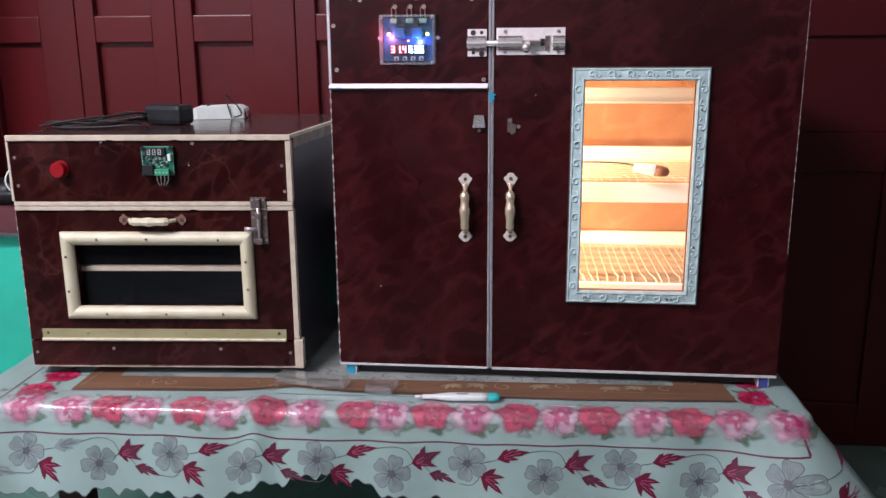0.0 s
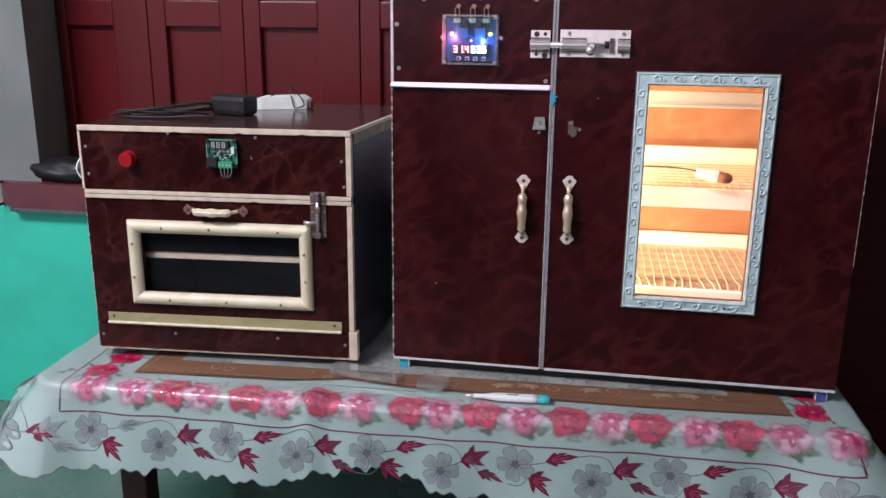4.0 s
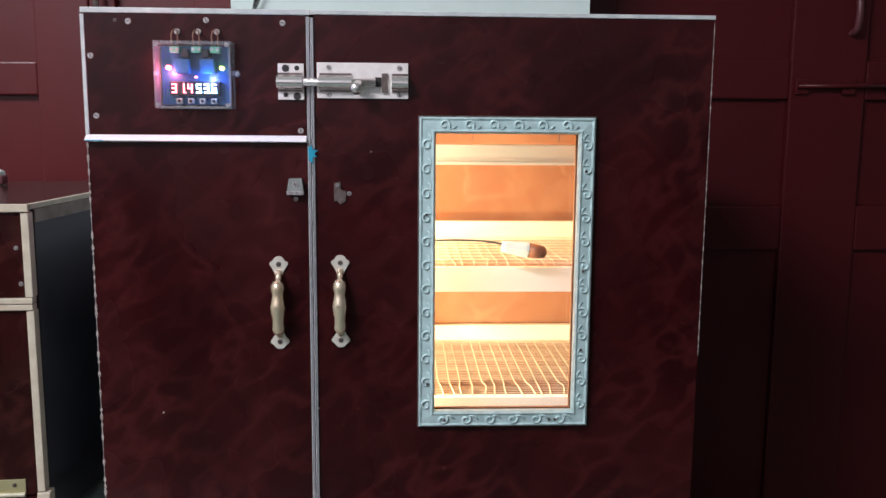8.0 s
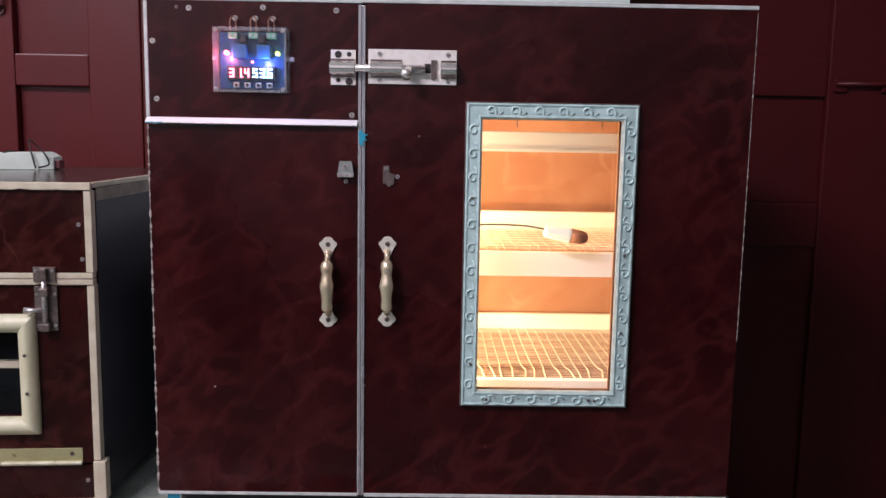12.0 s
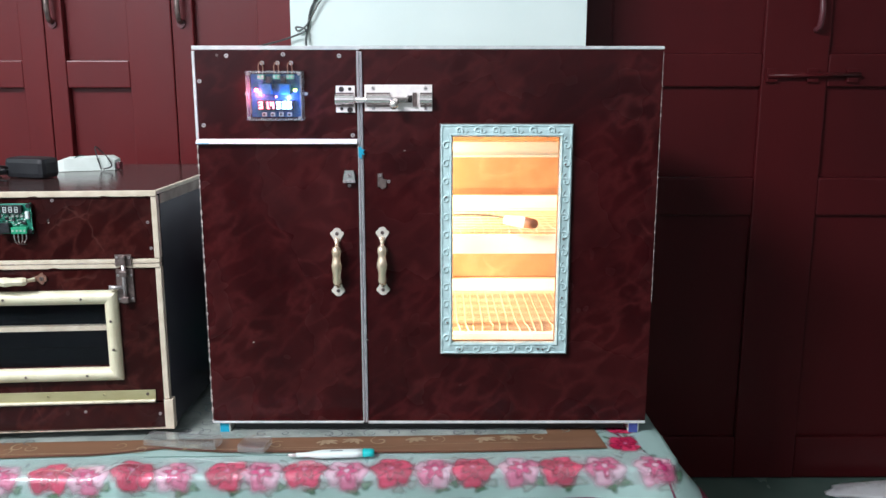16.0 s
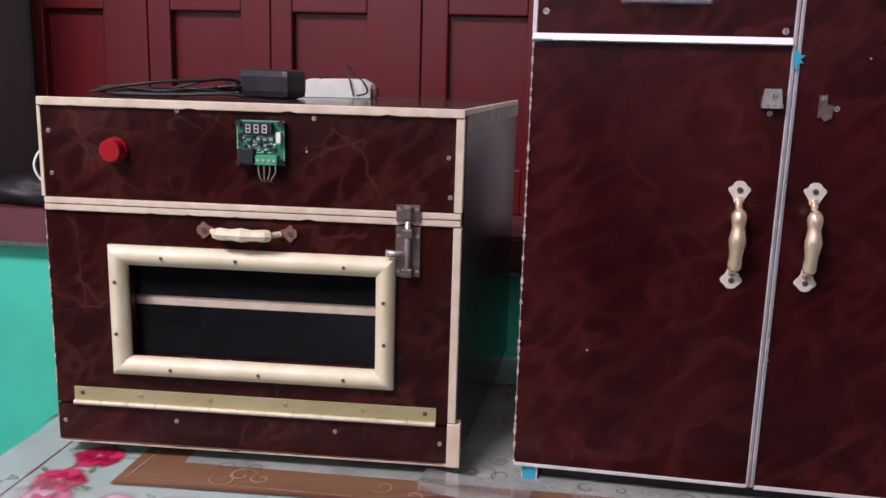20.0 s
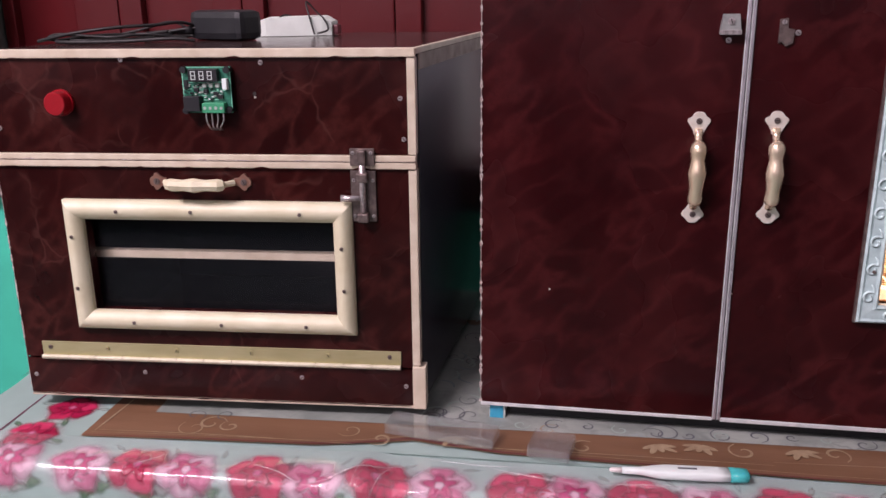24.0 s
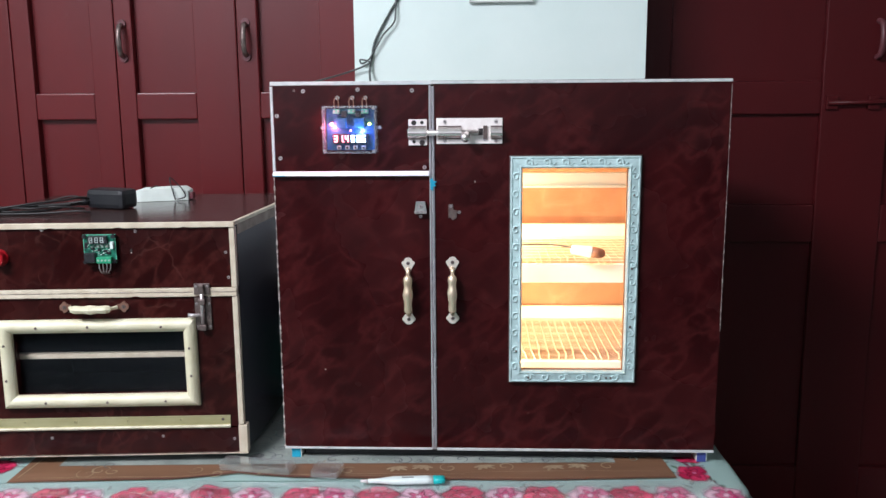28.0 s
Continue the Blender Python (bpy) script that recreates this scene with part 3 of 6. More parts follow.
for i in range(len(out)):
    bm.faces.new((lo[i], lo[(i + 1) % len(out)], hi[(i + 1) % len(out)], hi[i]))
bmesh.ops.bevel(bm, geom=[e for e in bm.edges if abs(e.verts[0].co.z - e.verts[1].co.z) < 1e-5], offset=0.006, segments=2, affect="EDGES")
structure("window_sill", bm, "sill", "maroon red-oxide window sill slab with rounded end", "sill")
structure("sill_trim", box(-1.09, 0.05, WALL - 0.034, WALL - 0.002, 0.501, 0.5105, 0.002), "grey_cable", "thin grey cement line under the sill", "trim")


def shutter_leaf(x0, x1, panel0, panel1):
    """A wooden shutter leaf: stiles, rails and recessed panels with bevelled fields."""
    t = tagged(new("window_shutter"), "glossy maroon painted wooden window shutter, closed", "shutter", "window shutters")
    y0, y1 = 0.748, 0.786
    zs = [(0.574, 0.66), (0.942, 1.005), (1.40, 1.47), (1.86, 1.948)]
    part("stile", box(x0 + 0.001, panel0, y0, y1, 0.574, 1.948, 0.003), "shutter", t)
    part("stile", box(panel1, x1 - 0.001, y0, y1, 0.574, 1.948, 0.003), "shutter", t)
    for a, b in zs:
        part("rail", box(panel0 + 0.0005, panel1 - 0.0005, y0 + 0.001, y1, a, b, 0.003), "shutter", t)
    for (_, a), (b, _) in zip(zs, zs[1:]):
        bm = box(panel0 + 0.0005, panel1 - 0.0005, y0 + 0.020, y1 - 0.004, a + 0.0005, b - 0.0005)
        part("panel", bm, "shutter", t)
    return t


def shutter_handle(t, x, z):
    y = 0.748
    h = part("pull_handle", rod(curve_pts([(x, y, z - 0.036), (x, y - 0.020, z - 0.030), (x, y - 0.028, z), (x, y - 0.020, z + 0.030), (x, y, z + 0.036)], 5), 0.0064), "steel_dark", t, "small dark metal pull handle", True)
    for s in (-1, 1):
        part("boss", disc_plate(lobed(x, z + s * 0.040, 0.0098, 1, 0, 14), y - 0.006, y), "sill", h)
    return h


leaves = []
for x0, x1, a, b in ((-1.057, -0.806, -1.030, -0.900), (-0.806, -0.552, -0.758, -0.612), (-0.552, -0.256, -0.509, -0.361), (-0.256, 0.050, -0.206, -0.058)):
    leaves.append(shutter_leaf(x0, x1, a, b))
shutter_handle(leaves[2], -0.531, 1.128)
shutter_handle(leaves[3], -0.233, 1.128)

# the dark panelled door in the recess to the east
door = tagged(new("door_1"), "dark maroon panelled wooden door, closed", "door", kind="structure")
DY = 0.70
for a, b in ((0.670, 0.760), (1.106, 1.258), (1.690, 1.838)):
    part("stile", box(a, b, DY, DY + 0.04, FLOOR + 0.003, 2.095, 0.004), "door_paint", door)
for p0, p1 in ((0.760, 1.106), (1.258, 1.690)):
    zs = ((FLOOR + 0.003, 0.082), (0.645, 0.735), (0.945, 1.02), (1.98, 2.095))
    for a, b in zs:
        part("rail", box(p0 + 0.0005, p1 - 0.0005, DY + 0.001, DY + 0.04, a, b, 0.004), "door_paint", door)
    for (_, a), (b, _) in zip(zs, zs[1:]):
        part("panel", box(p0 + 0.0005, p1 - 0.0005, DY + 0.013, DY + 0.036, a + 0.0005, b - 0.0005), "door_paint", door)
bolt = part("door_bolt", rod([(1.118, DY - 0.011, 0.970), (1.328, DY - 0.011, 0.973)], 0.005), "door_paint", door, "dark metal sliding bolt", True)
for x in (1.128, 1.222, 1.312):
    part("bracket", box(x - 0.013, x + 0.013, DY - 0.008, DY + 0.0015, 0.955, 0.987, 0.002), "door_paint", bolt)
part("pull_handle", rod(curve_pts([(1.222, DY, 1.072), (1.222, DY - 0.020, 1.080), (1.222, DY - 0.027, 1.112), (1.222, DY - 0.020, 1.144), (1.222, DY, 1.152)], 5), 0.0065, 10), "sill", door, "small maroon door pull handle", True)

# the tube lamp that lights the room, hung from the ceiling
t = thing("tube_lamp", "white fluorescent tube lamp hung below the ceiling, switched on", "lamp")
h, c = 0.62, (-1.15, -1.55, 2.485)
part("batten", box(c[0] - h, c[0] + h, c[1] - 0.024, c[1] + 0.024, c[2] + 0.02, c[2] + 0.06, 0.004), "white_plastic", t)
part("tube", rod([(c[0] - h + 0.02, c[1], c[2] + 0.004), (c[0] + h - 0.02, c[1], c[2] + 0.004)], 0.013, 12), "tube_glow", t, "", True)
for x in (c[0] - 0.4, c[0] + 0.4):
    part("hanger", rod([(x, c[1], c[2] + 0.0605), (x, c[1], 2.7495)], 0.005, 8), "steel", t, "", True)

# ---- large incubator ----
W, ZB, ZT, DEEP = 0.70, 0.4215, 1.0095, 0.395
big = thing("incubator", "large burgundy marbled egg incubator with two doors and lit window", "incubator")
# unseen face, made pale so the small incubator's black side reflects grey
part("side_panel", box(0.0015, 0.014, 0.017, DEEP, ZB + 0.002, ZT - 0.002), "side_reflector", big, "pale grey side panel, its unseen face coloured for reflections")
part("side_panel", box(W - 0.014, W - 0.0015, 0.017, DEEP, ZB + 0.002, ZT - 0.002), "laminate", big)
part("top_panel", box(0.0, W, 0.003, DEEP + 0.002, ZT - 0.0015, ZT + 0.004, 0.001), "top_laminate", big)
part("bottom_panel", box(0.0145, W - 0.0145, 0.017, DEEP - 0.012, ZB + 0.002, ZB + 0.014), "inner_floor", big)
part("back_panel", box(0.0145, W - 0.0145, DEEP - 0.012, DEEP, ZB + 0.002, ZT - 0.003), "laminate_inner", big)
part("inner_lining", box(W - 0.0200, W - 0.0145, 0.0175, DEEP - 0.0125, ZB + 0.0145, ZT - 0.008), "laminate_inner", big)
part("inner_lining", box(0.0145, 0.0200, 0.0175, DEEP - 0.0125, ZB + 0.0145, ZT - 0.008), "laminate_inner", big)
part("inner_ceiling", box(0.0205, W - 0.0205, 0.0175, DEEP - 0.0125, ZT - 0.012, ZT - 0.0065), "laminate_inner", big)

# fronts
control = part("control_panel", box(0.004, 0.2435, 0.0, 0.0165, 0.8765, ZT - 0.002), "laminate", big)
door_l = part("left_door", box(0.001, 0.2435, 0.0, 0.0165, ZB + 0.002, 0.868), "laminate", big, "plain burgundy marbled left door, closed")
X0, X1, Z0, Z1 = 0.3855, 0.5505, 0.5535, 0.8815
bm = bmesh.new()
for b in ((0.2516, X0, ZB + 0.002, ZT - 0.0014), (X1, W - 0.001, ZB + 0.002, ZT - 0.0014), (X0, X1, ZB + 0.002, Z0), (X0, X1, Z1, ZT - 0.0014)):
    box(b[0], b[1], 0.0, 0.0165, b[2], b[3], bm=bm)
bmesh.ops.remove_doubles(bm, verts=bm.verts, dist=1e-5)
door_r = part("right_door", bm, "laminate", big, "burgundy marbled right door with a framed window, closed")

# light edging strips
for nm, b, mat in (
    ("top_edging", (0.0, 0.2480, -0.0012, 0.003, ZT - 0.0018, ZT + 0.004), "white_trim"),
    ("top_edging", (0.2483, W, -0.0012, 0.003, ZT - 0.0010, ZT + 0.0035), "white_trim"),
    ("side_edging", (-0.0005, 0.0038, -0.0012, 0.003, 0.8765, ZT - 0.0035), "white_trim"),
    ("door_edging", (0.2436, 0.2443, -0.0027, 0.016, ZB, ZT - 0.0035), "white_trim"),
    ("edging_face", (0.2444, 0.2471, -0.0024, 0.016, ZB, ZT - 0.0035), "polished_strip"),
    ("door_edging", (0.2480, 0.2487, -0.0030, 0.016, ZB, ZT - 0.0045), "white_trim"),
    ("edging_face", (0.2488, 0.2515, -0.0024, 0.016, ZB, ZT - 0.0045), "polished_strip"),
    ("bottom_edging", (0.001, 0.2435, -0.0020, 0.003, ZB - 0.0015, ZB + 0.0018), "white_trim"),
    ("bottom_edging", (0.2516, W - 0.001, -0.0020, 0.003, ZB - 0.0022, ZB + 0.0018), "white_trim"),
):
    part(nm, box(*b, 0.0007), mat, big, "whitish aluminium edging strip")
# a sloping white ledge between the control panel and the door
bm = bmesh.new()
prof = [(0.012, 0.8690), (-0.0060, 0.8690), (-0.0075, 0.8700), (-0.0060, 0.8722), (-0.0008, 0.8764), (0.012, 0.8764)]
rings = [[bm.verts.new((x, y, z)) for y, z in prof] for x in (0.0, 0.2425)]
for k in range(len(prof)):
    bm.faces.new((rings[0][k], rings[0][(k + 1) % 6], rings[1][(k + 1) % 6], rings[1][k]))
bm.faces.new(rings[0]), bm.faces.new(rings[1])
part("white_ledge", bm, "ledge_white", big, "bright white ledge strip")
# unseen strips added behind the door gaps so bulb light can't leak out
part("leak_blocker", box(0.232, 0.262, 0.0175, 0.030, ZB + 0.0145, ZT - 0.0125), "white_wood", big)
part("leak_blocker", box(0.0205, 0.2315, 0.0175, 0.030, 0.860, 0.885), "white_wood", big)
# unseen linings added behind the doors to bounce bulb light inside
part("bounce_lining", box(0.0205, 0.2315, 0.0175, 0.0205, ZB + 0.0145, 0.859), "laminate_inner", big)
part("bounce_lining", box(0.2625, X0 - 0.005, 0.0175, 0.0205, ZB + 0.0145, ZT - 0.0125), "laminate_inner", big)
part("bounce_lining", box(X1 + 0.005, W - 0.0205, 0.0175, 0.0205, ZB + 0.0145, ZT - 0.0125), "laminate_inner", big)
part("edging_end", box(0.001, 0.020, -0.0082, -0.0076, 0.8694, 0.8706, 0.0002), "blue_tape", big)
chipped(big, 0.0008, ZB + 0.002, 0.868, 0.0, 0.0025)
chipped(big, W - 0.0006, ZB + 0.20, ZT - 0.004, 0.0, 0.0010)
for x, z in ((0.051, 0.999), (0.135, 1.001), (0.218, 0.999), (0.009, 0.962), (0.012, 0.897), (0.236, 0.882)):
    screw(control, x, z, 0.0)
screw(control, 0.037, 1.000, 0.0, 0.002, "steel_dark")

# recessed dark bar between the feet, standing in for the shade under the case
part("underside_shade", box(0.032, W - 0.032, 0.014, 0.050, 0.4046, ZB + 0.0015), "black_plastic", big)
# feet
for x, y, mat in ((0.010, 0.004, "blue_tape"), (W - 0.027, 0.004, "violet_tape"), (0.010, DEEP - 0.03, "white_board"), (W - 0.027, DEEP - 0.03, "white_board")):
    f = part("foot", box(x, x + 0.017, y, y + 0.025, 0.4015, ZB - 0.0005, 0.001), "white_board", big, "small square block foot")
    if y < 0.1:
        part("tape", box(x + 0.0006, x + 0.0150, y - 0.0009, y - 0.0003, 0.4018, ZB - 0.0008), mat, f, "blue tape on the foot")
# torn blue tape on the door edge
bm = disc_plate([(x, z) for x, z in ((0.2440, 0.863), (0.2475, 0.866), (0.2500, 0.861), (0.2555, 0.8605), (0.2510, 0.857), (0.2540, 0.853), (0.2495, 0.8535), (0.2490, 0.846), (0.2450, 0.849))], -0.0042, -0.0034)
part("torn_tape", bm, "blue_tape", big, "torn scrap of blue tape")


def petal(x, z, w, out):
    """A lobed rosette outline: a round outer lobe, two shoulders and a taper towards the grip."""
    half = [(0.0, 1.0), (0.30, 0.96), (0.52, 0.78), (0.58, 0.56), (0.72, 0.46), (0.95, 0.36), (1.0, 0.14), (0.86, -0.10), (0.62, -0.34), (0.44, -0.66), (0.40, -1.05)]
    pts = half + [(-u, v) for u, v in half[::-1] if u]
    return [(x + w * u, z + out * w * v) for u, v in pts]


def door_handle(parent, x, z0, z1):
    """An antique metal pull: two lobed rosettes with screws, and a waisted grip between them."""
    h = part("handle", bmesh.new(), "antique", parent, "antique silver and bronze pull handle")
    zc, s = (z0 + z1) / 2, (z1 - z0) / 2
    zs = [zc + s * k for k in (0.72, 0.60, 0.47, 0.455, 0.43, 0.36, 0.30, 0.20, 0.08, -0.04, -0.16, -0.30, -0.42, -0.50, -0.56, -0.585, -0.60, -0.66, -0.74)]
    ys = [-0.0017, -0.0043, -0.0093, -0.0110, -0.0121, -0.0133, -0.0136, -0.0139, -0.0150, -0.0158, -0.0153, -0.0143, -0.0133, -0.0126, -0.0119, -0.0109, -0.0085, -0.0043, -0.0017]
    rs = [0.0038, 0.0037, 0.0037, 0.0064, 0.0075, 0.0077, 0.0071, 0.0063, 0.0073, 0.0086, 0.0078, 0.0066, 0.0064, 0.0069, 0.0072, 0.0063, 0.0037, 0.0037, 0.0038]
    part("grip", rod([(x, y, z) for y, z in zip(ys, zs)], rs, 14), "antique", h, "", True)
    for z, out in ((z0 + 0.0085, -1), (z1 - 0.0085, 1)):
        bm = disc_plate(petal(x, z, 0.0106, out), -0.0024, 0.0)
        bmesh.ops.bevel(bm, geom=[e for e in bm.edges if abs(e.verts[0].co.y - e.verts[1].co.y) < 1e-6 and e.verts[0].co.y < -0.001], offset=0.0006, segments=2, affect="EDGES")
        part("rosette", bm, "rosette", h)
        screw(h, x, z + out * 0.0018, -0.0024, 0.0029, "steel_dark")
    return h


door_handle(door_l, 0.2085, 0.634, 0.738)
door_handle(door_r, 0.2785, 0.6355, 0.7395)

# sliding bolt across the doors
b = part("bolt", bmesh.new(), "steel", door_r, "long polished steel sliding bolt")
b.location.z = 0.004
plate = part("plate", box(0.2548, 0.3558, -0.0028, -0.0008, 0.914, 0.953, 0.0006), "steel", b)
keep = part("keeper_plate", box(0.2120, 0.2405, -0.0028, -0.0008, 0.912, 0.9515, 0.0006), "steel", b)
part("rod", rod([(0.2140, -0.0085, 0.931), (0.320, -0.0085, 0.931)], 0.0046, 14), "rod_steel", b, "", True)
for x0, x1, parent in ((0.2115, 0.2395, keep), (0.2575, 0.2935, plate), (0.3375, 0.3555, plate)):
    bm = bmesh.new()
    arc = [math.radians(-90 + 180 * k / 14) for k in range(15)]
    prof = [(0.0, -0.0076)] + [(-0.0030 - 0.0078 * math.cos(a), 0.0076 * math.sin(a)) for a in arc] + [(0.0, 0.0076)]
    rings = [[bm.verts.new((x, -0.0030 + y, 0.9310 + z)) for y, z in prof] for x in (x0, x1)]
    for k in range(len(prof) - 1):
        bm.faces.new((rings[0][k], rings[0][k + 1], rings[1][k + 1], rings[1][k])).smooth = True
    for ring in rings:
        bm.faces.new([bm.verts.new(v.co) for v in ring])
    sl = part("sleeve", bm, "rod_steel", parent)
    # strips coloured dark for the streaks the polished sleeve would reflect
    for z in (0.9218, 0.9402):
        part("dark_streak", box(x0 + 0.0004, x1 - 0.0004, -0.0042, -0.0031, z - 0.0011, z + 0.0011), "steel_dark", sl)
part("slot", box(0.3190, 0.3262, -0.0036, -0.0030, 0.9268, 0.9372), "hole", plate)
part("stop_block", box(0.3266, 0.3330, -0.0060, -0.0029, 0.9205, 0.9415, 0.0006), "steel_dark", plate)
part("knob", rod([(0.302, -0.0085, 0.931), (0.301, -0.0150, 0.928), (0.2995, -0.0220, 0.9245), (0.2995, -0.0265, 0.923)], [0.0044, 0.0056, 0.0062, 0.0062], 14), "rod_steel", b, "", True)
for x, z in ((0.268, 0.9475), (0.346, 0.9475), (0.268, 0.9185), (0.346, 0.9185)):
    screw(plate, x, z, -0.0028, 0.0030)
for x, z, r in ((0.2205, 0.9462, 0.0040), (0.2330, 0.9465, 0.0027), (0.2205, 0.9175, 0.0026), (0.2330, 0.9160, 0.0042)):
    part("screw_hole", disc_plate(lobed(x, z, r, 1, 0, 14), -0.0034, -0.0028), "hole", keep)

# small cam latch and the traces of an old one
latch = part("latch", disc_plate([(0.2225, 0.829), (0.2365, 0.829), (0.2385, 0.8155), (0.2385, 0.811), (0.2205, 0.811), (0.2205, 0.8155)], -0.008, 0.0), "zinc", door_l, "small zinc latch catch")
part("rim", box(0.2200, 0.2390, -0.0095, -0.0081, 0.8108, 0.8150, 0.0004), "screw", latch)
screw(latch, 0.2295, 0.8225, -0.0080, 0.0034)
screw(door_l, 0.2292, 0.8055, 0.0, 0.0026)
old = part("latch_plate", disc_plate([(0.2725, 0.824), (0.2795, 0.825), (0.2800, 0.816), (0.2860, 0.815), (0.2850, 0.803), (0.2790, 0.800), (0.2755, 0.804), (0.2725, 0.803)], -0.0025, 0.0), "steel_dark", door_r, "small dark metal latch plate")
screw(old, 0.2762, 0.8215, -0.0025, 0.0022)
screw(door_r, 0.2893, 0.8120, 0.0, 0.0026)
for x, z in ((0.3140, 0.859), (0.2520, 0.560), (0.0720, 0.556)):
    part("paint_fleck", disc_plate(lobed(x, z, 0.0010, 3, 0.3, 8), -0.0004, 0.0), "chip", door_r)

# window: embossed silver-green moulding, glass
wf = part("window_frame", bmesh.new(), "silver_frame", door_r, "embossed silver-green picture-frame moulding")
FX0, FX1, FZ0, FZ1, FW = 0.3685, 0.5670, 0.5390, 0.8985, 0.0185
prof = [(0.0, 0.0), (0.0, -0.0070), (0.10, -0.0085), (0.22, -0.0070), (0.72, -0.0080), (0.86, -0.0100), (1.0, -0.0070), (1.0, 0.0)]
for bm in mitre(FX0, FX1, FZ0, FZ1, FW, prof):
    part("moulding", bm, "silver_frame", wf)
for bm in mitre(FX0 - 0.0016, FX1 + 0.0016, FZ0 - 0.0016, FZ1 + 0.0016, 0.0015, [(0, 0), (0, -0.004), (1, -0.006), (1, 0)]):
    part("dark_edge", bm, "steel_dark", wf)


def scroll_path(cx, cz, r, along, flip):
    """A curl like a figure six, raised on the moulding's face."""
    pts = []
    for k in range(15):
        a = 0.6 + k * 0.46
        q = r * (0.26 + 0.74 * (k / 14))
        pts.append((q * math.cos(a), q * math.sin(a)))
    pts += [(pts[-1][0] + 0.75 * r, pts[-1][1] - 0.05 * r), (pts[-1][0] + 1.35 * r, pts[-1][1] - 0.55 * r)]
    out = []
    for u, v in pts:
        v *= flip
        out.append((cx + u, -0.0082, cz + v) if along == "x" else (cx + v, -0.0082, cz + u))
    return out


# relief shading in colour: each curl lighter, with a dark copy offset below it
for cz, flip in ((FZ0 + FW * 0.47, 1), (FZ1 - FW * 0.47, -1)):
    for k in range(6):
        path = scroll_path(FX0 + 0.028 + k * 0.0275, cz, 0.0064, "x", flip)
        part("scroll", rod(path, [0.0012] * (len(path) - 2) + [0.0010, 0.0005], 6), "scroll_lit", wf, "", True)
        part("scroll_shade_line", rod([(x + 0.0009, y + 0.0004, z - 0.0010) for x, y, z in path], 0.0007, 5), "scroll_shade", wf, "", True)
for cx, flip in ((FX0 + FW * 0.47, 1), (FX1 - FW * 0.47, -1)):
    for k in range(12):
        path = scroll_path(cx, FZ0 + 0.026 + k * 0.0275, 0.0064, "z", flip)
        part("scroll", rod(path, [0.0012] * (len(path) - 2) + [0.0010, 0.0005], 6), "scroll_lit", wf, "", True)
        part("scroll_shade_line", rod([(x + 0.0009, y + 0.0004, z - 0.0010) for x, y, z in path], 0.0007, 5), "scroll_shade", wf, "", True)
for x, z in ((FX0 + 0.010, FZ0 + 0.052), (FX1 - 0.010, FZ0 + 0.092), (FX1 - 0.010, FZ0 + 0.185), (FX0 + 0.030, FZ0 + 0.008), (FX1 - 0.045, FZ0 + 0.008), (FX1 - 0.038, FZ0 + 0.008), (FX0 + 0.008, FZ0 + 0.25), (FX1 - 0.010, FZ1 - 0.06)):
    part("nail", disc_plate(lobed(x, z, 0.0016, 1, 0, 10), -0.0100, -0.0078), "steel_dark", wf)
for q in ((X0 + 0.0002, X0 + 0.0016, Z0 + 0.0002, Z1 - 0.0002), (X1 - 0.0016, X1 - 0.0002, Z0 + 0.0002, Z1 - 0.0002), (X0 + 0.0018, X1 - 0.0018, Z0 + 0.0002, Z0 + 0.0016), (X0 + 0.0018, X1 - 0.0018, Z1 - 0.0016, Z1 - 0.0002)):
    part("reveal_strip", box(q[0], q[1], 0.0130, 0.0170, q[2], q[3]), "laminate_inner", wf)
g = part("glass_pane", box(X0 - 0.004, X1 + 0.004, 0.0175, 0.0200, Z0 - 0.004, Z1 + 0.004), "glass", door_r, "clear glass pane")
g.visible_shadow = False


# trays inside
def egg_tray(z, front_h, label, thick, m):
    t = thing("egg_tray", label, "tray", "egg trays in the incubator")
    xa, xb, ya, yb = 0.264, 0.676, 0.073, 0.368
    part("front_rail", box(xa, xb, ya, ya + 0.012, z - front_h, z, 0.001), "white_wood", t)
    part("back_rail", box(xa, xb, yb - 0.012, yb, z - 0.004, z + 0.026, 0.001), "white_wood", t)
    for x in (xa, xb - 0.012):
        part("side_rail", box(x, x + 0.012, ya + 0.0125, yb - 0.0125, z - 0.012, z + 0.012, 0.001), "white_wood", t)
    n = 27
    for k in range(n):
        x = xa + 0.016 + (xb - xa - 0.032) * k / (n - 1)
        bend = 0.0028 * math.sin(k * 1.7)
        path = [(x + bend + 0.004 * math.sin(k * 0.9), ya + 0.002, z + 0.0008), (x + bend, ya + 0.03, z + 0.0050), (x, ya + 0.07, z + 0.0012), (x + 0.001 * math.sin(k * 2.3), ya + 0.2, z + 0.0010), (x, yb - 0.006, z + 0.0008)]
        part("long_wire", rod(curve_pts(path, 4), thick * 0.85, 5, caps=False), "wire", t)
    for k in range(m):
        y = ya + 0.010 + (yb - ya - 0.02) * k / (m - 1)
        part("cross_wire", rod([(xa + 0.006, y, z + 0.0022), ((xa + xb) / 2, y, z + 0.0022 + 0.0006 * math.sin(k)), (xb - 0.006, y, z + 0.0022)], max(thick * 0.52, 0.00028), 4, caps=False), "wire", t)
    return t


egg_tray(0.7150, 0.031, "upper white wooden egg tray with a wire mesh bottom", 0.0005, 64)
egg_tray(0.5480, 0.020, "lower white wooden egg tray with a wire mesh bottom", 0.0010, 40)
for z in (0.690, 0.523):
    for x in (0.256, 0.674):
        part("runner", box(x, x + 0.006, 0.065, 0.37, z, z + 0.012), "white_wood", big)
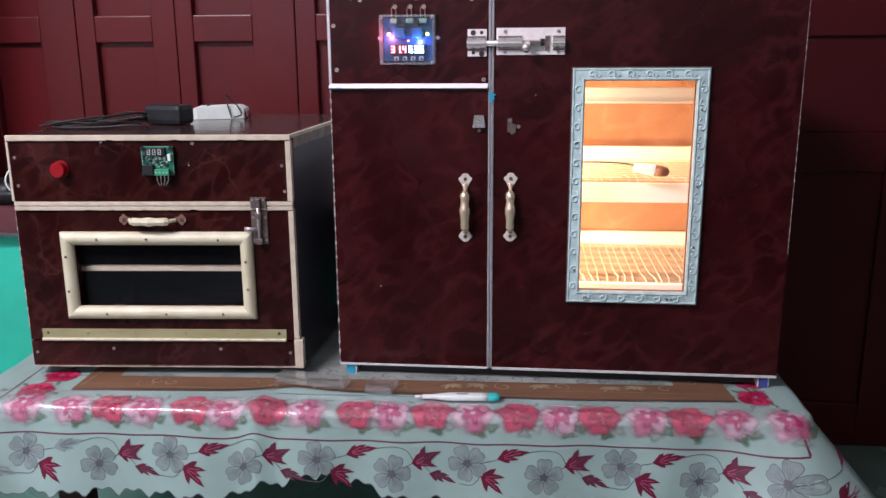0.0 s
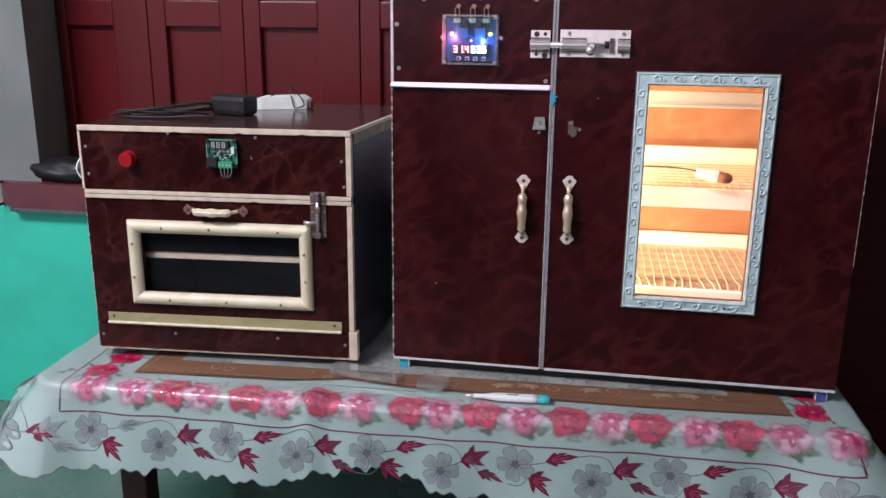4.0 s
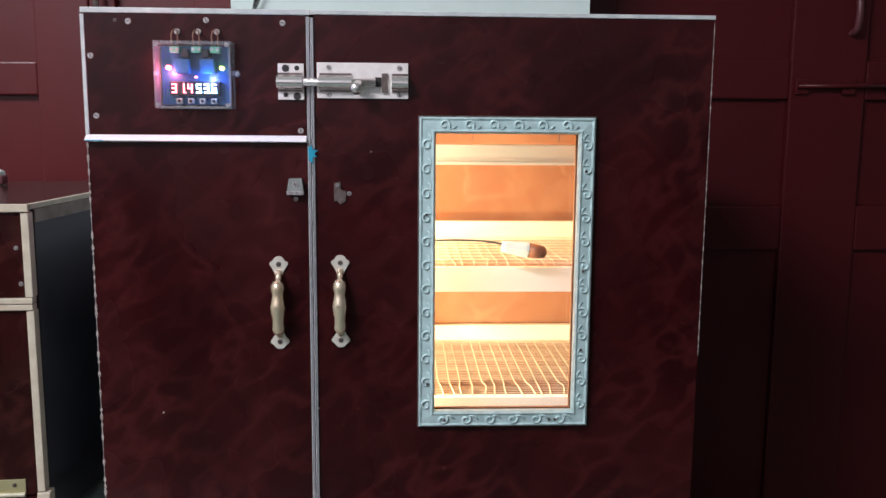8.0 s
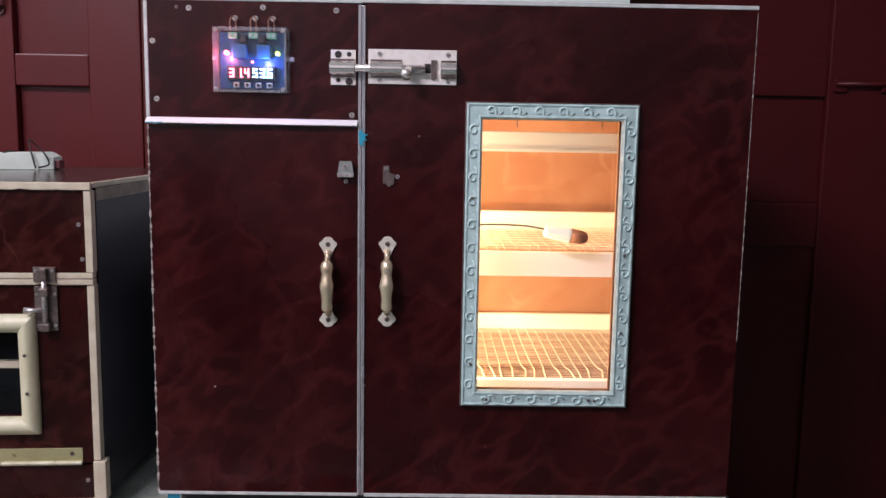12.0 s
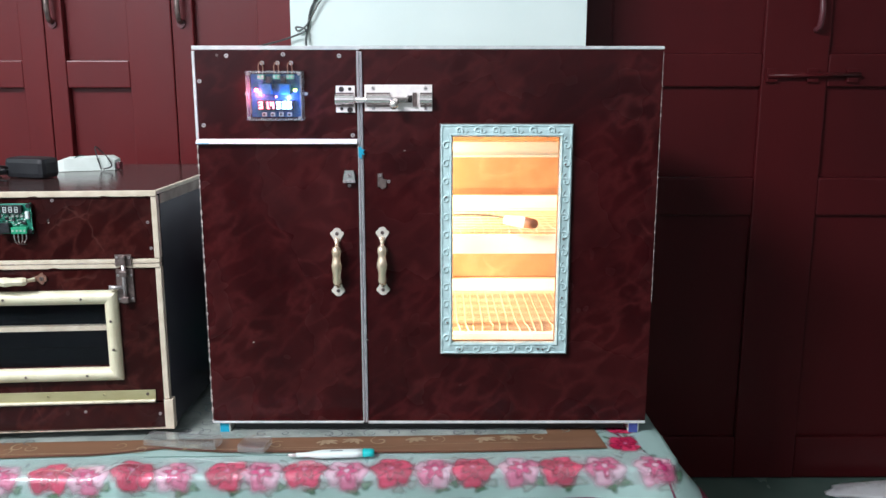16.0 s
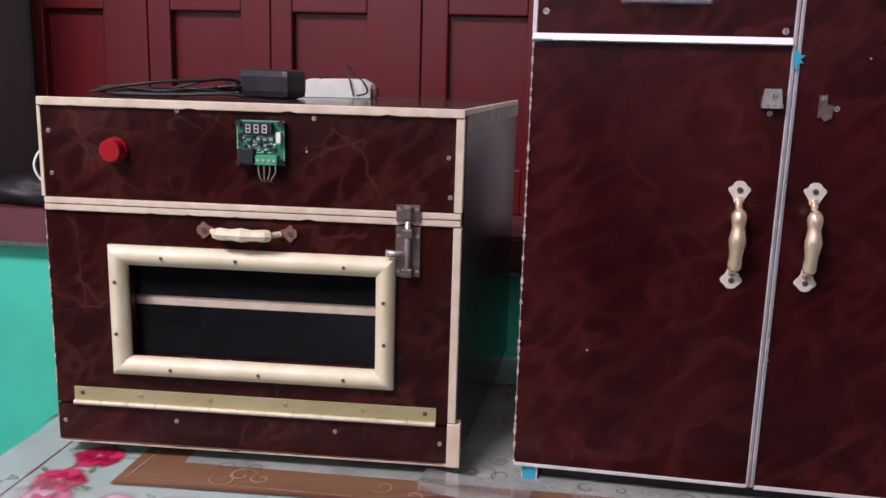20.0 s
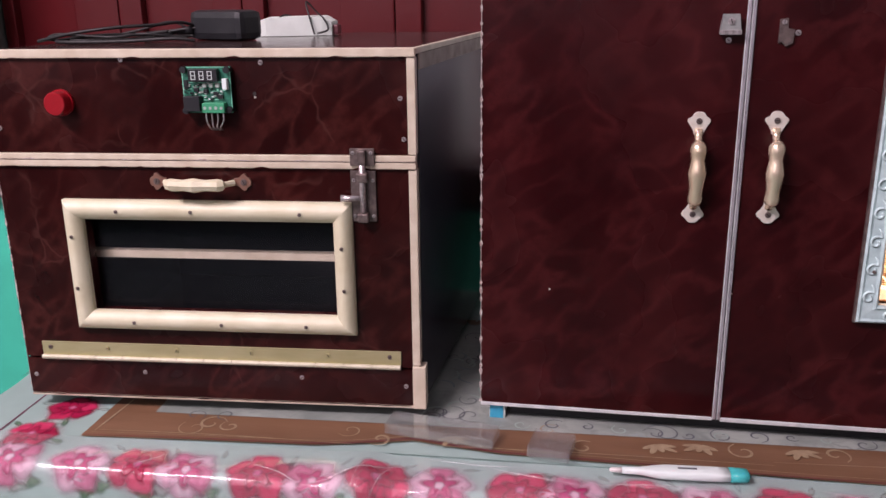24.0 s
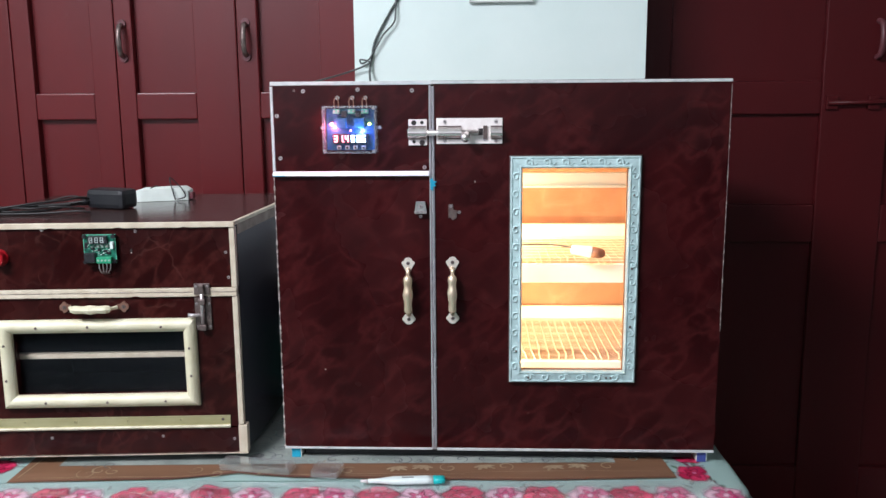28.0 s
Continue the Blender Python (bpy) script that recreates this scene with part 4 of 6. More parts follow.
# heater housing along the back wall under the top
hs = part("heater_housing", box(0.264, 0.676, 0.078, 0.090, 0.8455, 0.8665, 0.001), "white_wood", big, "pale horizontal board below the top")
part("lip", box(0.264, 0.676, 0.0770, 0.0915, 0.8415, 0.8453), "white_wood", hs)
for x in (0.432, 0.535):
    part("hook", rod([(x, 0.046, 0.9970), (x, 0.046, 0.884), (x, 0.044, 0.872)], 0.0008, 5), "steel_dark", big)
part("thin_wire", rod(curve_pts([(0.33, 0.15, 0.852), (0.37, 0.15, 0.856), (0.41, 0.15, 0.857)], 5), 0.0010, 5), "black_cable", big)
for x, y, z in ((0.15, 0.033, 0.853), (0.17, 0.033, 0.60)):
    bulb = thing("light_bulb", "glowing warm filament bulb inside the incubator", "bulb", "incubator bulbs")
    ob = part("glass_bulb", rod([(x, y, z + 0.022), (x, y, z + 0.016), (x, y, z), (x, y, z - 0.014), (x, y, z - 0.020)], [0.005, 0.009, 0.011, 0.008, 0.002], 16), "bulb_glow", bulb, "", True)
    ob.visible_shadow = False
    part("cap", rod([(x, y, z + 0.0225), (x, y, z + 0.040)], 0.009, 12), "steel", bulb, "", True)

# temperature probe on its cable
probe = thing("sensor_probe", "white temperature and humidity probe hanging on a thin brown cable", "sensor")
part("cable", rod(curve_pts([(0.268, 0.052, 0.749), (0.34, 0.052, 0.749), (0.40, 0.052, 0.752), (0.445, 0.052, 0.7510), (0.474, 0.052, 0.7465)], 6), 0.0013, 6), "grey_cable", probe, "", True)
bm = rod([(0.470, 0.052, 0.7445), (0.473, 0.052, 0.7440), (0.500, 0.052, 0.7400), (0.502, 0.052, 0.7396)], [0.0062, 0.0072, 0.0096, 0.0094], 8)
part("probe_body", bm, "white_plastic", probe)
part("probe_tip", rod([(0.5022, 0.052, 0.7396), (0.516, 0.052, 0.7376), (0.522, 0.052, 0.7368), (0.5245, 0.052, 0.7366)], [0.0090, 0.0084, 0.0066, 0.0030], 10), "probe_tip", probe, "brown vented probe tip", True)

# ---- controller box ----
ctl = thing("temperature_controller", "clear acrylic digital temperature controller with glowing red and blue digits", "controller")
cx0, cx1, cz0, cz1 = 0.0825, 0.1650, 0.9050, 0.9768
for bm in mitre(cx0, cx1, cz0, cz1, 0.0030, [(0, -0.0005), (0, -0.0220), (1, -0.0220), (1, -0.0005)]):
    part("case_side", bm, "acrylic", ctl)
part("case_front", box(cx0 + 0.0005, cx1 - 0.0005, -0.0240, -0.0222, cz0 + 0.0005, cz1 - 0.0005, 0.0005), "acrylic_front", ctl)
board = part("circuit_board", box(cx0 + 0.0045, cx1 - 0.0045, -0.0060, -0.0044, cz0 + 0.0045, cz1 - 0.0045), "pcb_blue", ctl, "blue circuit board")
for x in (0.1035, 0.1265, 0.1465):
    tb = part("terminal_block", box(x - 0.0052, x + 0.0052, -0.0150, -0.0061, 0.9650, 0.9715, 0.0005), "terminal", board)
    for s in (-0.003, 0.003):
        part("terminal_screw", disc_plate(lobed(x + s, 0.9685, 0.0018, 1, 0, 10), -0.0154, -0.0150), "screw", tb)
        wire = curve_pts([(x + s, -0.012, 0.9730), (x + s * 1.1, -0.013, 0.9830), (x + s * 0.6, -0.011, 0.9885), (x, -0.004, 0.9895), (x - 0.001, 0.002, 0.9880)], 5)
        part("lead_wire", rod(wire, 0.0008, 6), "dull_brass", tb, "", True)
    part("grommet", rod([(x, 0.001, 0.9885), (x, -0.0022, 0.9885)], 0.0032, 10), "screw", ctl)
for x in (0.1110, 0.1380):
    part("relay", box(x - 0.0078, x + 0.0078, -0.0170, -0.0061, 0.9430, 0.9580, 0.0006), "relay", board)
part("display_window", box(0.0965, 0.1500, -0.0120, -0.0061, 0.9195, 0.9345, 0.0004), "black_plastic", board, "dark digit display")
SEG = {"0": "abcdef", "1": "bc", "3": "abcdg", "4": "bcfg", "5": "acdfg", "6": "acdefg"}


def digit(ch, x, z, material, dot=False):
    """A seven-segment digit."""
    w, h, t = 0.0054, 0.0100, 0.0015
    bars = {"a": (0, w, h - t, h), "g": (0, w, (h - t) / 2, (h + t) / 2), "d": (0, w, 0, t), "b": (w - t, w, h / 2, h), "c": (w - t, w, 0, h / 2), "f": (0, t, h / 2, h), "e": (0, t, 0, h / 2)}
    bm = bmesh.new()
    for s in SEG[ch]:
        u0, u1, v0, v1 = bars[s]
        box(x + u0, x + u1, -0.0128, -0.0121, z + v0, z + v1, bm=bm)
    if dot:
        box(x + w + 0.0006, x + w + 0.0018, -0.0128, -0.0121, z, z + 0.0012, bm=bm)
    part("digit", bm, material, board, "glowing digit " + ch)


for ch, x, mat, dot in (("3", 0.0985, "digit_red", False), ("1", 0.1070, "digit_red", True), ("4", 0.1155, "digit_red", False), ("5", 0.1250, "digit_blue", False), ("3", 0.1332, "digit_blue", True), ("6", 0.1414, "digit_blue", False)):
    digit(ch, x, 0.9220, mat, dot)
part("indicator_light", disc_plate(lobed(0.0955, 0.9490, 0.0026, 1, 0, 12), -0.0135, -0.0061), "led_red", board, "lit red indicator")
part("indicator_light", disc_plate(lobed(0.1528, 0.9490, 0.0022, 1, 0, 12), -0.0135, -0.0061), "led_yellow", board, "lit yellow-green indicator")
part("indicator_light", disc_plate(lobed(0.1240, 0.9395, 0.0012, 1, 0, 10), -0.0100, -0.0061), "digit_red", board)
for x in (0.1150, 0.1365):
    part("capacitor", box(x - 0.0036, x + 0.0036, -0.0165, -0.0061, 0.9600, 0.9690, 0.0006), "black_plastic", board)
for k in range(4):
    x = 0.106 + k * 0.0125
    pb = part("push_button", box(x - 0.0030, x + 0.0030, -0.0115, -0.0061, 0.9108, 0.9162, 0.0004), "solder", board)
    part("cap", disc_plate(lobed(x, 0.9135, 0.0019, 1, 0, 10), -0.0130, -0.0116), "black_plastic", pb)
for x, z in ((cx0 + 0.004, cz0 + 0.004), (cx1 - 0.004, cz0 + 0.004), (cx0 + 0.004, cz1 - 0.004), (cx1 - 0.004, cz1 - 0.004)):
    screw(ctl, x, z, -0.0240, 0.0022)
for x in (cx0 - 0.0028, cx1 + 0.0028):
    e = part("mounting_ear", disc_plate(lobed(x, 0.9435, 0.0034, 1, 0, 14), -0.0030, -0.0005), "acrylic", ctl)
    screw(ctl, x, 0.9435, -0.0030, 0.0020)

# ---- small incubator ----
small = thing("small_incubator", "small burgundy marbled incubator box with cream edging and a dark window", "incubator", stand=SMALL)
SX0, SX1, SZ0, SZ1, SD = -0.5425, -0.0625, 0.4045, 0.7965, 0.415
part("side_panel", box(SX0, SX0 + 0.012, 0.013, SD, SZ0, SZ1 - 0.006), "black_side", small)
FLARE = 0.125


def flared(x0, x1, y0, y1, z0, z1, bevel=0.0):
    """A box whose right-hand parts run outwards towards the back, as the case is wider behind."""
    bm = box(x0, x1, y0, y1, z0, z1, bevel)
    for v in bm.verts:
        if v.co.x > -0.2:
            v.co.x += FLARE * v.co.y
    return bm


part("side_panel", flared(SX1 - 0.0125, SX1 - 0.0005, 0.013, SD, SZ0, SZ1 - 0.006), "black_side", small, "glossy black side panel")
part("top_panel", flared(SX0 + 0.001, SX1 - 0.001, 0.004, SD, SZ1 - 0.0055, SZ1, 0.001), "top_laminate", small, "glossy dark top panel")
part("back_panel", flared(SX0 + 0.0125, SX1 - 0.013, SD - 0.012, SD - 0.001, SZ0, SZ1 - 0.006), "black_side", small)
part("bottom_panel", flared(SX0 + 0.0125, SX1 - 0.013, 0.013, SD - 0.0125, SZ0 + 0.001, SZ0 + 0.012), "black_side", small)
upper = part("upper_panel", box(SX0 + 0.004, SX1 - 0.0095, 0.0, 0.012, 0.6905, SZ1 - 0.008), "laminate_small", small)
SWX0, SWX1, SWZ0, SWZ1 = -0.4435, -0.1550, 0.5115, 0.6200
bm = bmesh.new()
for q in ((SX0 + 0.002, SWX0, 0.4525, 0.6750), (SWX1, SX1 - 0.0095, 0.4525, 0.6750), (SWX0, SWX1, 0.4525, SWZ0), (SWX0, SWX1, SWZ1, 0.6750)):
    box(q[0], q[1], 0.0, 0.012, q[2], q[3], bm=bm)
bmesh.ops.remove_doubles(bm, verts=bm.verts, dist=1e-5)
flap = part("flap_door", bm, "laminate_small", small, "hinged burgundy flap door with a cream framed window, closed")
lower = part("lower_panel", box(SX0 + 0.002, SX1 - 0.0095, -0.001, 0.012, SZ0 + 0.003, 0.4500), "laminate_small", small)
for nm, q in (
    ("top_edging", (SX0, SX1 - 0.0, -0.0025, 0.0035, SZ1 - 0.0075, SZ1 + 0.0015)),
    ("panel_edging", (SX0 + 0.002, SX1 - 0.001, -0.0022, 0.011, 0.6835, 0.6898)),
    ("door_edging", (SX0 + 0.002, SX1 - 0.001, -0.0022, 0.011, 0.6755, 0.6825)),
    ("side_edging", (SX1 - 0.0090, SX1, -0.0022, 0.0125, 0.6905, SZ1 - 0.0080)),
    ("side_edging", (SX1 - 0.0090, SX1, -0.0022, 0.0125, 0.4560, 0.6750)),
    ("corner_block", (SX1 - 0.0092, SX1 + 0.006, -0.0045, 0.0125, SZ0, 0.4550)),
    ("left_edging", (SX0 - 0.0008, SX0 + 0.0035, -0.0015, 0.0030, 0.6905, SZ1 - 0.0080)),
    ("bottom_edging", (SX0 + 0.002, SX1 - 0.0095, -0.0022, 0.003, SZ0 - 0.0005, SZ0 + 0.0025)),
):
    part(nm, box(*q, 0.0010), "cream_trim", small, "cream edging strip")
# edging along the top's right side, running back
part("top_edging", flared(SX1 - 0.0060, SX1 + 0.0005, 0.0040, SD, SZ1 - 0.0050, SZ1 + 0.0012, 0.001), "cream_trim", small, "cream edging strip")
part("side_band", flared(SX1 - 0.0008, SX1 + 0.0012, 0.0130, SD - 0.001, SZ1 - 0.0210, SZ1 - 0.0052, 0.0006), "dusty_trim", small, "dusty worn band along the side's upper edge")
for x in (SX0 + 0.02, SX1 - 0.05):
    for y in (0.03, SD - 0.06):
        part("foot", box(x, x + 0.03, y, y + 0.03, 0.3905, SZ0 + 0.0005, 0.001), "black_side", small, "small dark block foot")
chipped(small, SX0 + 0.0016, SZ0 + 0.004, 0.675, 0.0, 0.0016)


def ragged(x0, x1, z, up, y, material, deep, seed):
    """A chipped edge: an uneven strip that eats into a trim from its edge."""
    bm = bmesh.new()
    n = int((x1 - x0) / 0.003)
    rows = []
    for i in range(n + 1):
        x = x0 + (x1 - x0) * i / n
        w = deep * max(0.06, 1.6 * noise.noise((x * 45, seed, 1.0)) + 0.5 * noise.noise((x * 160, seed, 5.0)))
        rows.append([bm.verts.new((x, yy, zz)) for yy, zz in ((y - 0.0005, z), (y - 0.0005, z + up * w), (y + 0.001, z + up * w), (y + 0.001, z))])
    for a, b in zip(rows, rows[1:]):
        for k in range(4):
            bm.faces.new((a[k], a[(k + 1) % 4], b[(k + 1) % 4], b[k]))
    return part("chipped_edge", bm, material, small)


ragged(SX0 + 0.003, SX1 - 0.002, 0.6753, 1, -0.0024, "laminate_small", 0.0022, 2.0)
ragged(SX0 + 0.003, SX1 - 0.002, 0.6834, 1, -0.0024, "chip", 0.0016, 7.0)
ragged(SX0 + 0.001, SX1 - 0.001, SZ1 - 0.0077, 1, -0.0027, "laminate_small", 0.0018, 11.0)
ragged(SX0 + 0.003, SX1 - 0.012, SZ0 + 0.0027, -1, -0.0024, "laminate_small", 0.0014, 15.0)
for x, z in ((-0.381, 0.7875), (-0.227, 0.784), (-0.079, 0.748), (-0.076, 0.7065), (-0.531, 0.762), (-0.530, 0.716)):
    screw(upper, x, z, 0.0, 0.0026)
for x, z in ((-0.532, 0.430), (-0.394, 0.437), (-0.203, 0.437), (-0.080, 0.4305)):
    screw(lower, x, z, -0.001, 0.0026)
# cream window frame, rounded section
fr = part("window_frame", bmesh.new(), "cream_frame", flap, "cream painted wooden window frame with small screws")
FX = (-0.4665, -0.1345, 0.4915, 0.6400)
for bm in mitre(FX[0], FX[1], FX[2], FX[3], 0.0215, [(0, 0)] + [(k / 14, -0.0055 - 0.0075 * math.sin(math.pi * k / 14) ** 0.75) for k in range(15)] + [(1, 0)]):
    part("moulding", bm, "cream_frame", fr)
for x, z in ((-0.400, 0.629), (-0.314, 0.6295), (-0.191, 0.6285), (-0.456, 0.600), (-0.457, 0.541), (-0.394, 0.502), (-0.290, 0.502), (-0.191, 0.5025), (-0.146, 0.592), (-0.145, 0.545)):
    screw(fr, x, z, -0.0130, 0.0021, "steel_dark")
g = part("glass_pane", box(SWX0 - 0.003, SWX1 + 0.003, 0.0125, 0.0145, SWZ0 - 0.003, SWZ1 + 0.003), "glass_dark", flap, "dark glass pane")
g.visible_shadow = False
tray = thing("small_egg_tray", "cream wooden tray in the dark small incubator", "tray", stand=SMALL)
part("front_rail", box(-0.520, -0.085, 0.024, 0.036, 0.5660, 0.5745, 0.001), "cream_trim", tray)
part("back_rail", box(-0.50, -0.105, 0.360, 0.372, 0.5660, 0.5745, 0.001), "cream_frame", tray)
part("tray_bottom", box(-0.50, -0.105, 0.0365, 0.3595, 0.5660, 0.5690), "black_side", tray)
for x in (-0.529, -0.105):
    part("runner", box(x + 0.0005, x + (0.028 if x < -0.5 else 0.029), 0.024, 0.375, 0.556, 0.5655), "black_side", small)

# brass piano hinge
hg = part("piano_hinge", bmesh.new(), "brass", flap, "long brass piano hinge")
leafp = part("hinge_leaf", box(-0.5185, -0.0850, -0.0022, -0.0004, 0.4560, 0.4720, 0.0004), "brass", hg)
for k in range(13):
    x0 = -0.5185 + k * 0.43350 / 13
    part("knuckle", rod([(x0 + 0.0004, -0.0040, 0.4540), (x0 + 0.43350 / 13 - 0.0004, -0.0040, 0.4540)], 0.0028, 10, caps=False), "brass_pale", hg, "", True)
for x in (-0.508, -0.437, -0.352, -0.262, -0.170, -0.098):
    screw(leafp, x, 0.4655, -0.0022, 0.0026, "brass" if -0.5 < x < -0.11 else "steel_dark")

# horizontal pull
h = part("handle", bmesh.new(), "antique", flap, "pale metal pull handle with brown rosettes")
xs = [-0.343, -0.338, -0.335, -0.3345, -0.330, -0.325, -0.316, -0.304, -0.292, -0.283, -0.278, -0.2735, -0.273, -0.270, -0.265]
ys = [-0.004, -0.010, -0.014, -0.016, -0.0175, -0.0182, -0.0190, -0.0195, -0.0190, -0.0182, -0.0175, -0.016, -0.014, -0.010, -0.004]
rs = [0.0034, 0.0032, 0.0032, 0.0058, 0.0068, 0.0066, 0.0060, 0.0078, 0.0060, 0.0066, 0.0068, 0.0058, 0.0032, 0.0032, 0.0034]
part("grip", rod([(x, y, 0.6600) for x, y in zip(xs, ys)], rs, 8), "cream_frame", h, "cream grip")
for x, out in ((-0.3525, -1), (-0.2555, 1)):
    pts = [(x + (zz - 0.6605), 0.6605 + (xx - x)) for xx, zz in petal(x, 0.6605, 0.0092, out)]
    bm = disc_plate(pts, -0.0026, 0.0)
    part("rosette", bm, "dull_brass", h)
    screw(h, x + out * 0.0012, 0.6605, -0.0026, 0.0036, "steel_dark")

# small tower bolt
tb = part("tower_bolt", bmesh.new(), "steel_dark", flap, "small grey steel tower bolt")
part("plate", box(-0.1350, -0.1075, -0.0030, -0.0004, 0.6200, 0.6740, 0.0005), "steel_dark", tb)
part("catch_plate", box(-0.1345, -0.1080, -0.0050, -0.0024, 0.6795, 0.6975, 0.0005), "steel_dark", tb)
part("catch", box(-0.1255, -0.1165, -0.0120, -0.0051, 0.6820, 0.6965, 0.0015), "steel_dark", tb)
part("rod", rod([(-0.1210, -0.0075, 0.6280), (-0.1210, -0.0075, 0.6900)], 0.0034, 10), "screw", tb, "", True)
for z in (0.6255, 0.6680):
    part("sleeve", box(-0.1270, -0.1150, -0.0122, -0.0031, z - 0.005, z + 0.005, 0.0018), "steel_dark", tb)
part("knob", rod([(-0.1215, -0.008, 0.6460), (-0.133, -0.010, 0.6462), (-0.1445, -0.0115, 0.6465)], [0.0026, 0.0028, 0.0038], 10), "screw", tb, "", True)
for x, z in ((-0.1310, 0.6930), (-0.1115, 0.6930), (-0.1315, 0.6640), (-0.1105, 0.6640), (-0.1315, 0.6260), (-0.1105, 0.6260)):
    screw(tb, x, z, -0.0030 if z < 0.68 else -0.0050, 0.0020)

# red indicator lens and green thermostat board
ind = thing("indicator_lamp", "round red plastic indicator lamp", "lamp", stand=SMALL)
part("bezel", disc_plate(lobed(-0.4530, 0.7435, 0.0140, 1, 0, 24), -0.0035, -0.0003), "red_plastic", ind)
part("lens", rod([(-0.4530, -0.0036, 0.7435), (-0.4530, -0.0150, 0.7435), (-0.4530, -0.0162, 0.7435)], [0.0126, 0.0122, 0.0112], 28), "red_plastic", ind)
th = thing("thermostat_board", "bare green thermostat circuit board with small digit display", "circuit board", stand=SMALL)
part("board", box(-0.3110, -0.2580, -0.0075, -0.0058, 0.7340, 0.7805), "pcb_green", th)
dp = part("digit_display", box(-0.3015, -0.2700, -0.0145, -0.0076, 0.7660, 0.7785, 0.0004), "black_plastic", th)
for k in range(3):
    x, z = -0.2985 + k * 0.0090, 0.7680
    bm = bmesh.new()
    for u0, u1, v0, v1 in ((0, 0.005, 0.0078, 0.0085), (0, 0.005, 0.0038, 0.0045), (0, 0.005, 0, 0.0007), (0, 0.0007, 0, 0.0085), (0.0043, 0.005, 0, 0.0085)):
        box(x + u0, x + u1, -0.0149, -0.0146, z + v0, z + v1, bm=bm)
    part("unlit_digit", bm, "white_plastic", dp)
part("relay", box(-0.3080, -0.2905, -0.0170, -0.0076, 0.7365, 0.7515, 0.0006), "black_plastic", th)
tbk = part("terminal_block", box(-0.2880, -0.2640, -0.0170, -0.0076, 0.7350, 0.7450, 0.0006), "terminal_dark", th)
for k in range(4):
    part("terminal_screw", disc_plate(lobed(-0.2850 + k * 0.0060, 0.7400, 0.0017, 1, 0, 8), -0.0176, -0.0170), "solder", tbk)
part("socket", box(-0.2655, -0.2605, -0.0140, -0.0076, 0.7580, 0.7690, 0.0005), "white_plastic", th)
for k in range(3):
    part("button", box(-0.2880 + k * 0.0070, -0.2840 + k * 0.0070, -0.0110, -0.0076, 0.7600, 0.7640, 0.0004), "solder", th)
for k in range(64):
    x, z = random.uniform(-0.3090, -0.2670), random.uniform(0.7465, 0.7640)
    if x < -0.288 and z < 0.753:
        continue
    s = random.uniform(0.0005, 0.0014)
    part("component", box(x - s, x + s, -0.0092, -0.0076, z - s * 0.6, z + s * 0.6), random.choice(("solder", "solder", "white_plastic", "black_plastic")), th)
for k in range(26):
    x, z = random.uniform(-0.3095, -0.2650), random.uniform(0.7455, 0.7655)
    if x < -0.288 and z < 0.754:
        continue
    u, w = random.choice(((0.0030, 0.0004), (0.0005, 0.0018), (0.0022, 0.0004)))
    part("trace", box(x - u, x + u, -0.0079, -0.0076, z - w, z + w), "trace", th)
for u0, u1, w0, w1 in ((-0.3109, -0.3102, 0.7342, 0.7803), (-0.2588, -0.2581, 0.7342, 0.7803), (-0.3100, -0.2590, 0.7797, 0.7804), (-0.3060, -0.2640, 0.7645, 0.7651)):
    part("trace", box(u0, u1, -0.0079, -0.0076, w0, w1), "trace", th)
for x, z, u, w in ((-0.3065, 0.7630, 0.0022, 0.0045), (-0.2960, 0.7575, 0.0026, 0.0020), (-0.2855, 0.7560, 0.0024, 0.0020), (-0.2745, 0.7540, 0.0026, 0.0018), (-0.2700, 0.7505, 0.0030, 0.0020)):
    part("chip", box(x - u, x + u, -0.0100, -0.0076, z - w, z + w, 0.0003), "black_plastic", th)
for x, z in ((-0.3080, 0.7775), (-0.2610, 0.7775), (-0.3085, 0.7365), (-0.2612, 0.7375)):
    part("standoff", rod([(x, -0.0005, z), (x, -0.0120, z)], 0.0034, 12), "black_plastic", th)
for k in range(4):
    x = -0.2860 + k * 0.0062
    pts = curve_pts([(x, -0.012, 0.7350), (x + 0.0005, -0.013, 0.727), (-0.2790 + (x + 0.277) * 0.6, -0.008, 0.7185), (-0.2790 + (x + 0.277) * 0.5, 0.001, 0.7150)], 4)
    part("lead_wire", rod(pts, 0.0008, 6), "screw", th, "", True)

part("screw_hole", disc_plate(lobed(-0.2360, 0.7525, 0.0020, 1, 0, 10), -0.0004, 0.0), "hole", upper)
part("paint_fleck", disc_plate(lobed(-0.2356, 0.7490, 0.0012, 3, 0.3, 8), -0.0005, 0.0), "chip", upper)

# ---- table ----
TX0, TX1, TY0, TY1, TZ = -0.562, 0.722, -0.128, 0.425, 0.4005
table = thing("low_table", "low dark-stained wooden table under a printed cloth", "table", stand=TABLE)
part("tabletop", box(TX0 + 0.004, TX1 - 0.004, TY0 + 0.004, TY1 - 0.004, TZ - 0.026, TZ - 0.0070, 0.003), "wood", table)
for x in (TX0 + 0.115, TX1 - 0.165):
    for y in (TY0 + 0.03, TY1 - 0.08):
        part("leg", box(x, x + 0.045, y, y + 0.045, FLOOR + 0.0005, TZ - 0.0265, 0.004), "wood", table)
part("apron", box(TX0 + 0.1605, TX1 - 0.1655, TY0 + 0.04, TY0 + 0.06, TZ - 0.08, TZ - 0.0268), "wood", table)

CR = 0.035
SIDE, ARC, FRONT = TY1 - TY0 - CR, math.pi * CR / 2, TX1 - TX0 - 2 * CR
LONG = 2 * SIDE + 2 * ARC + FRONT


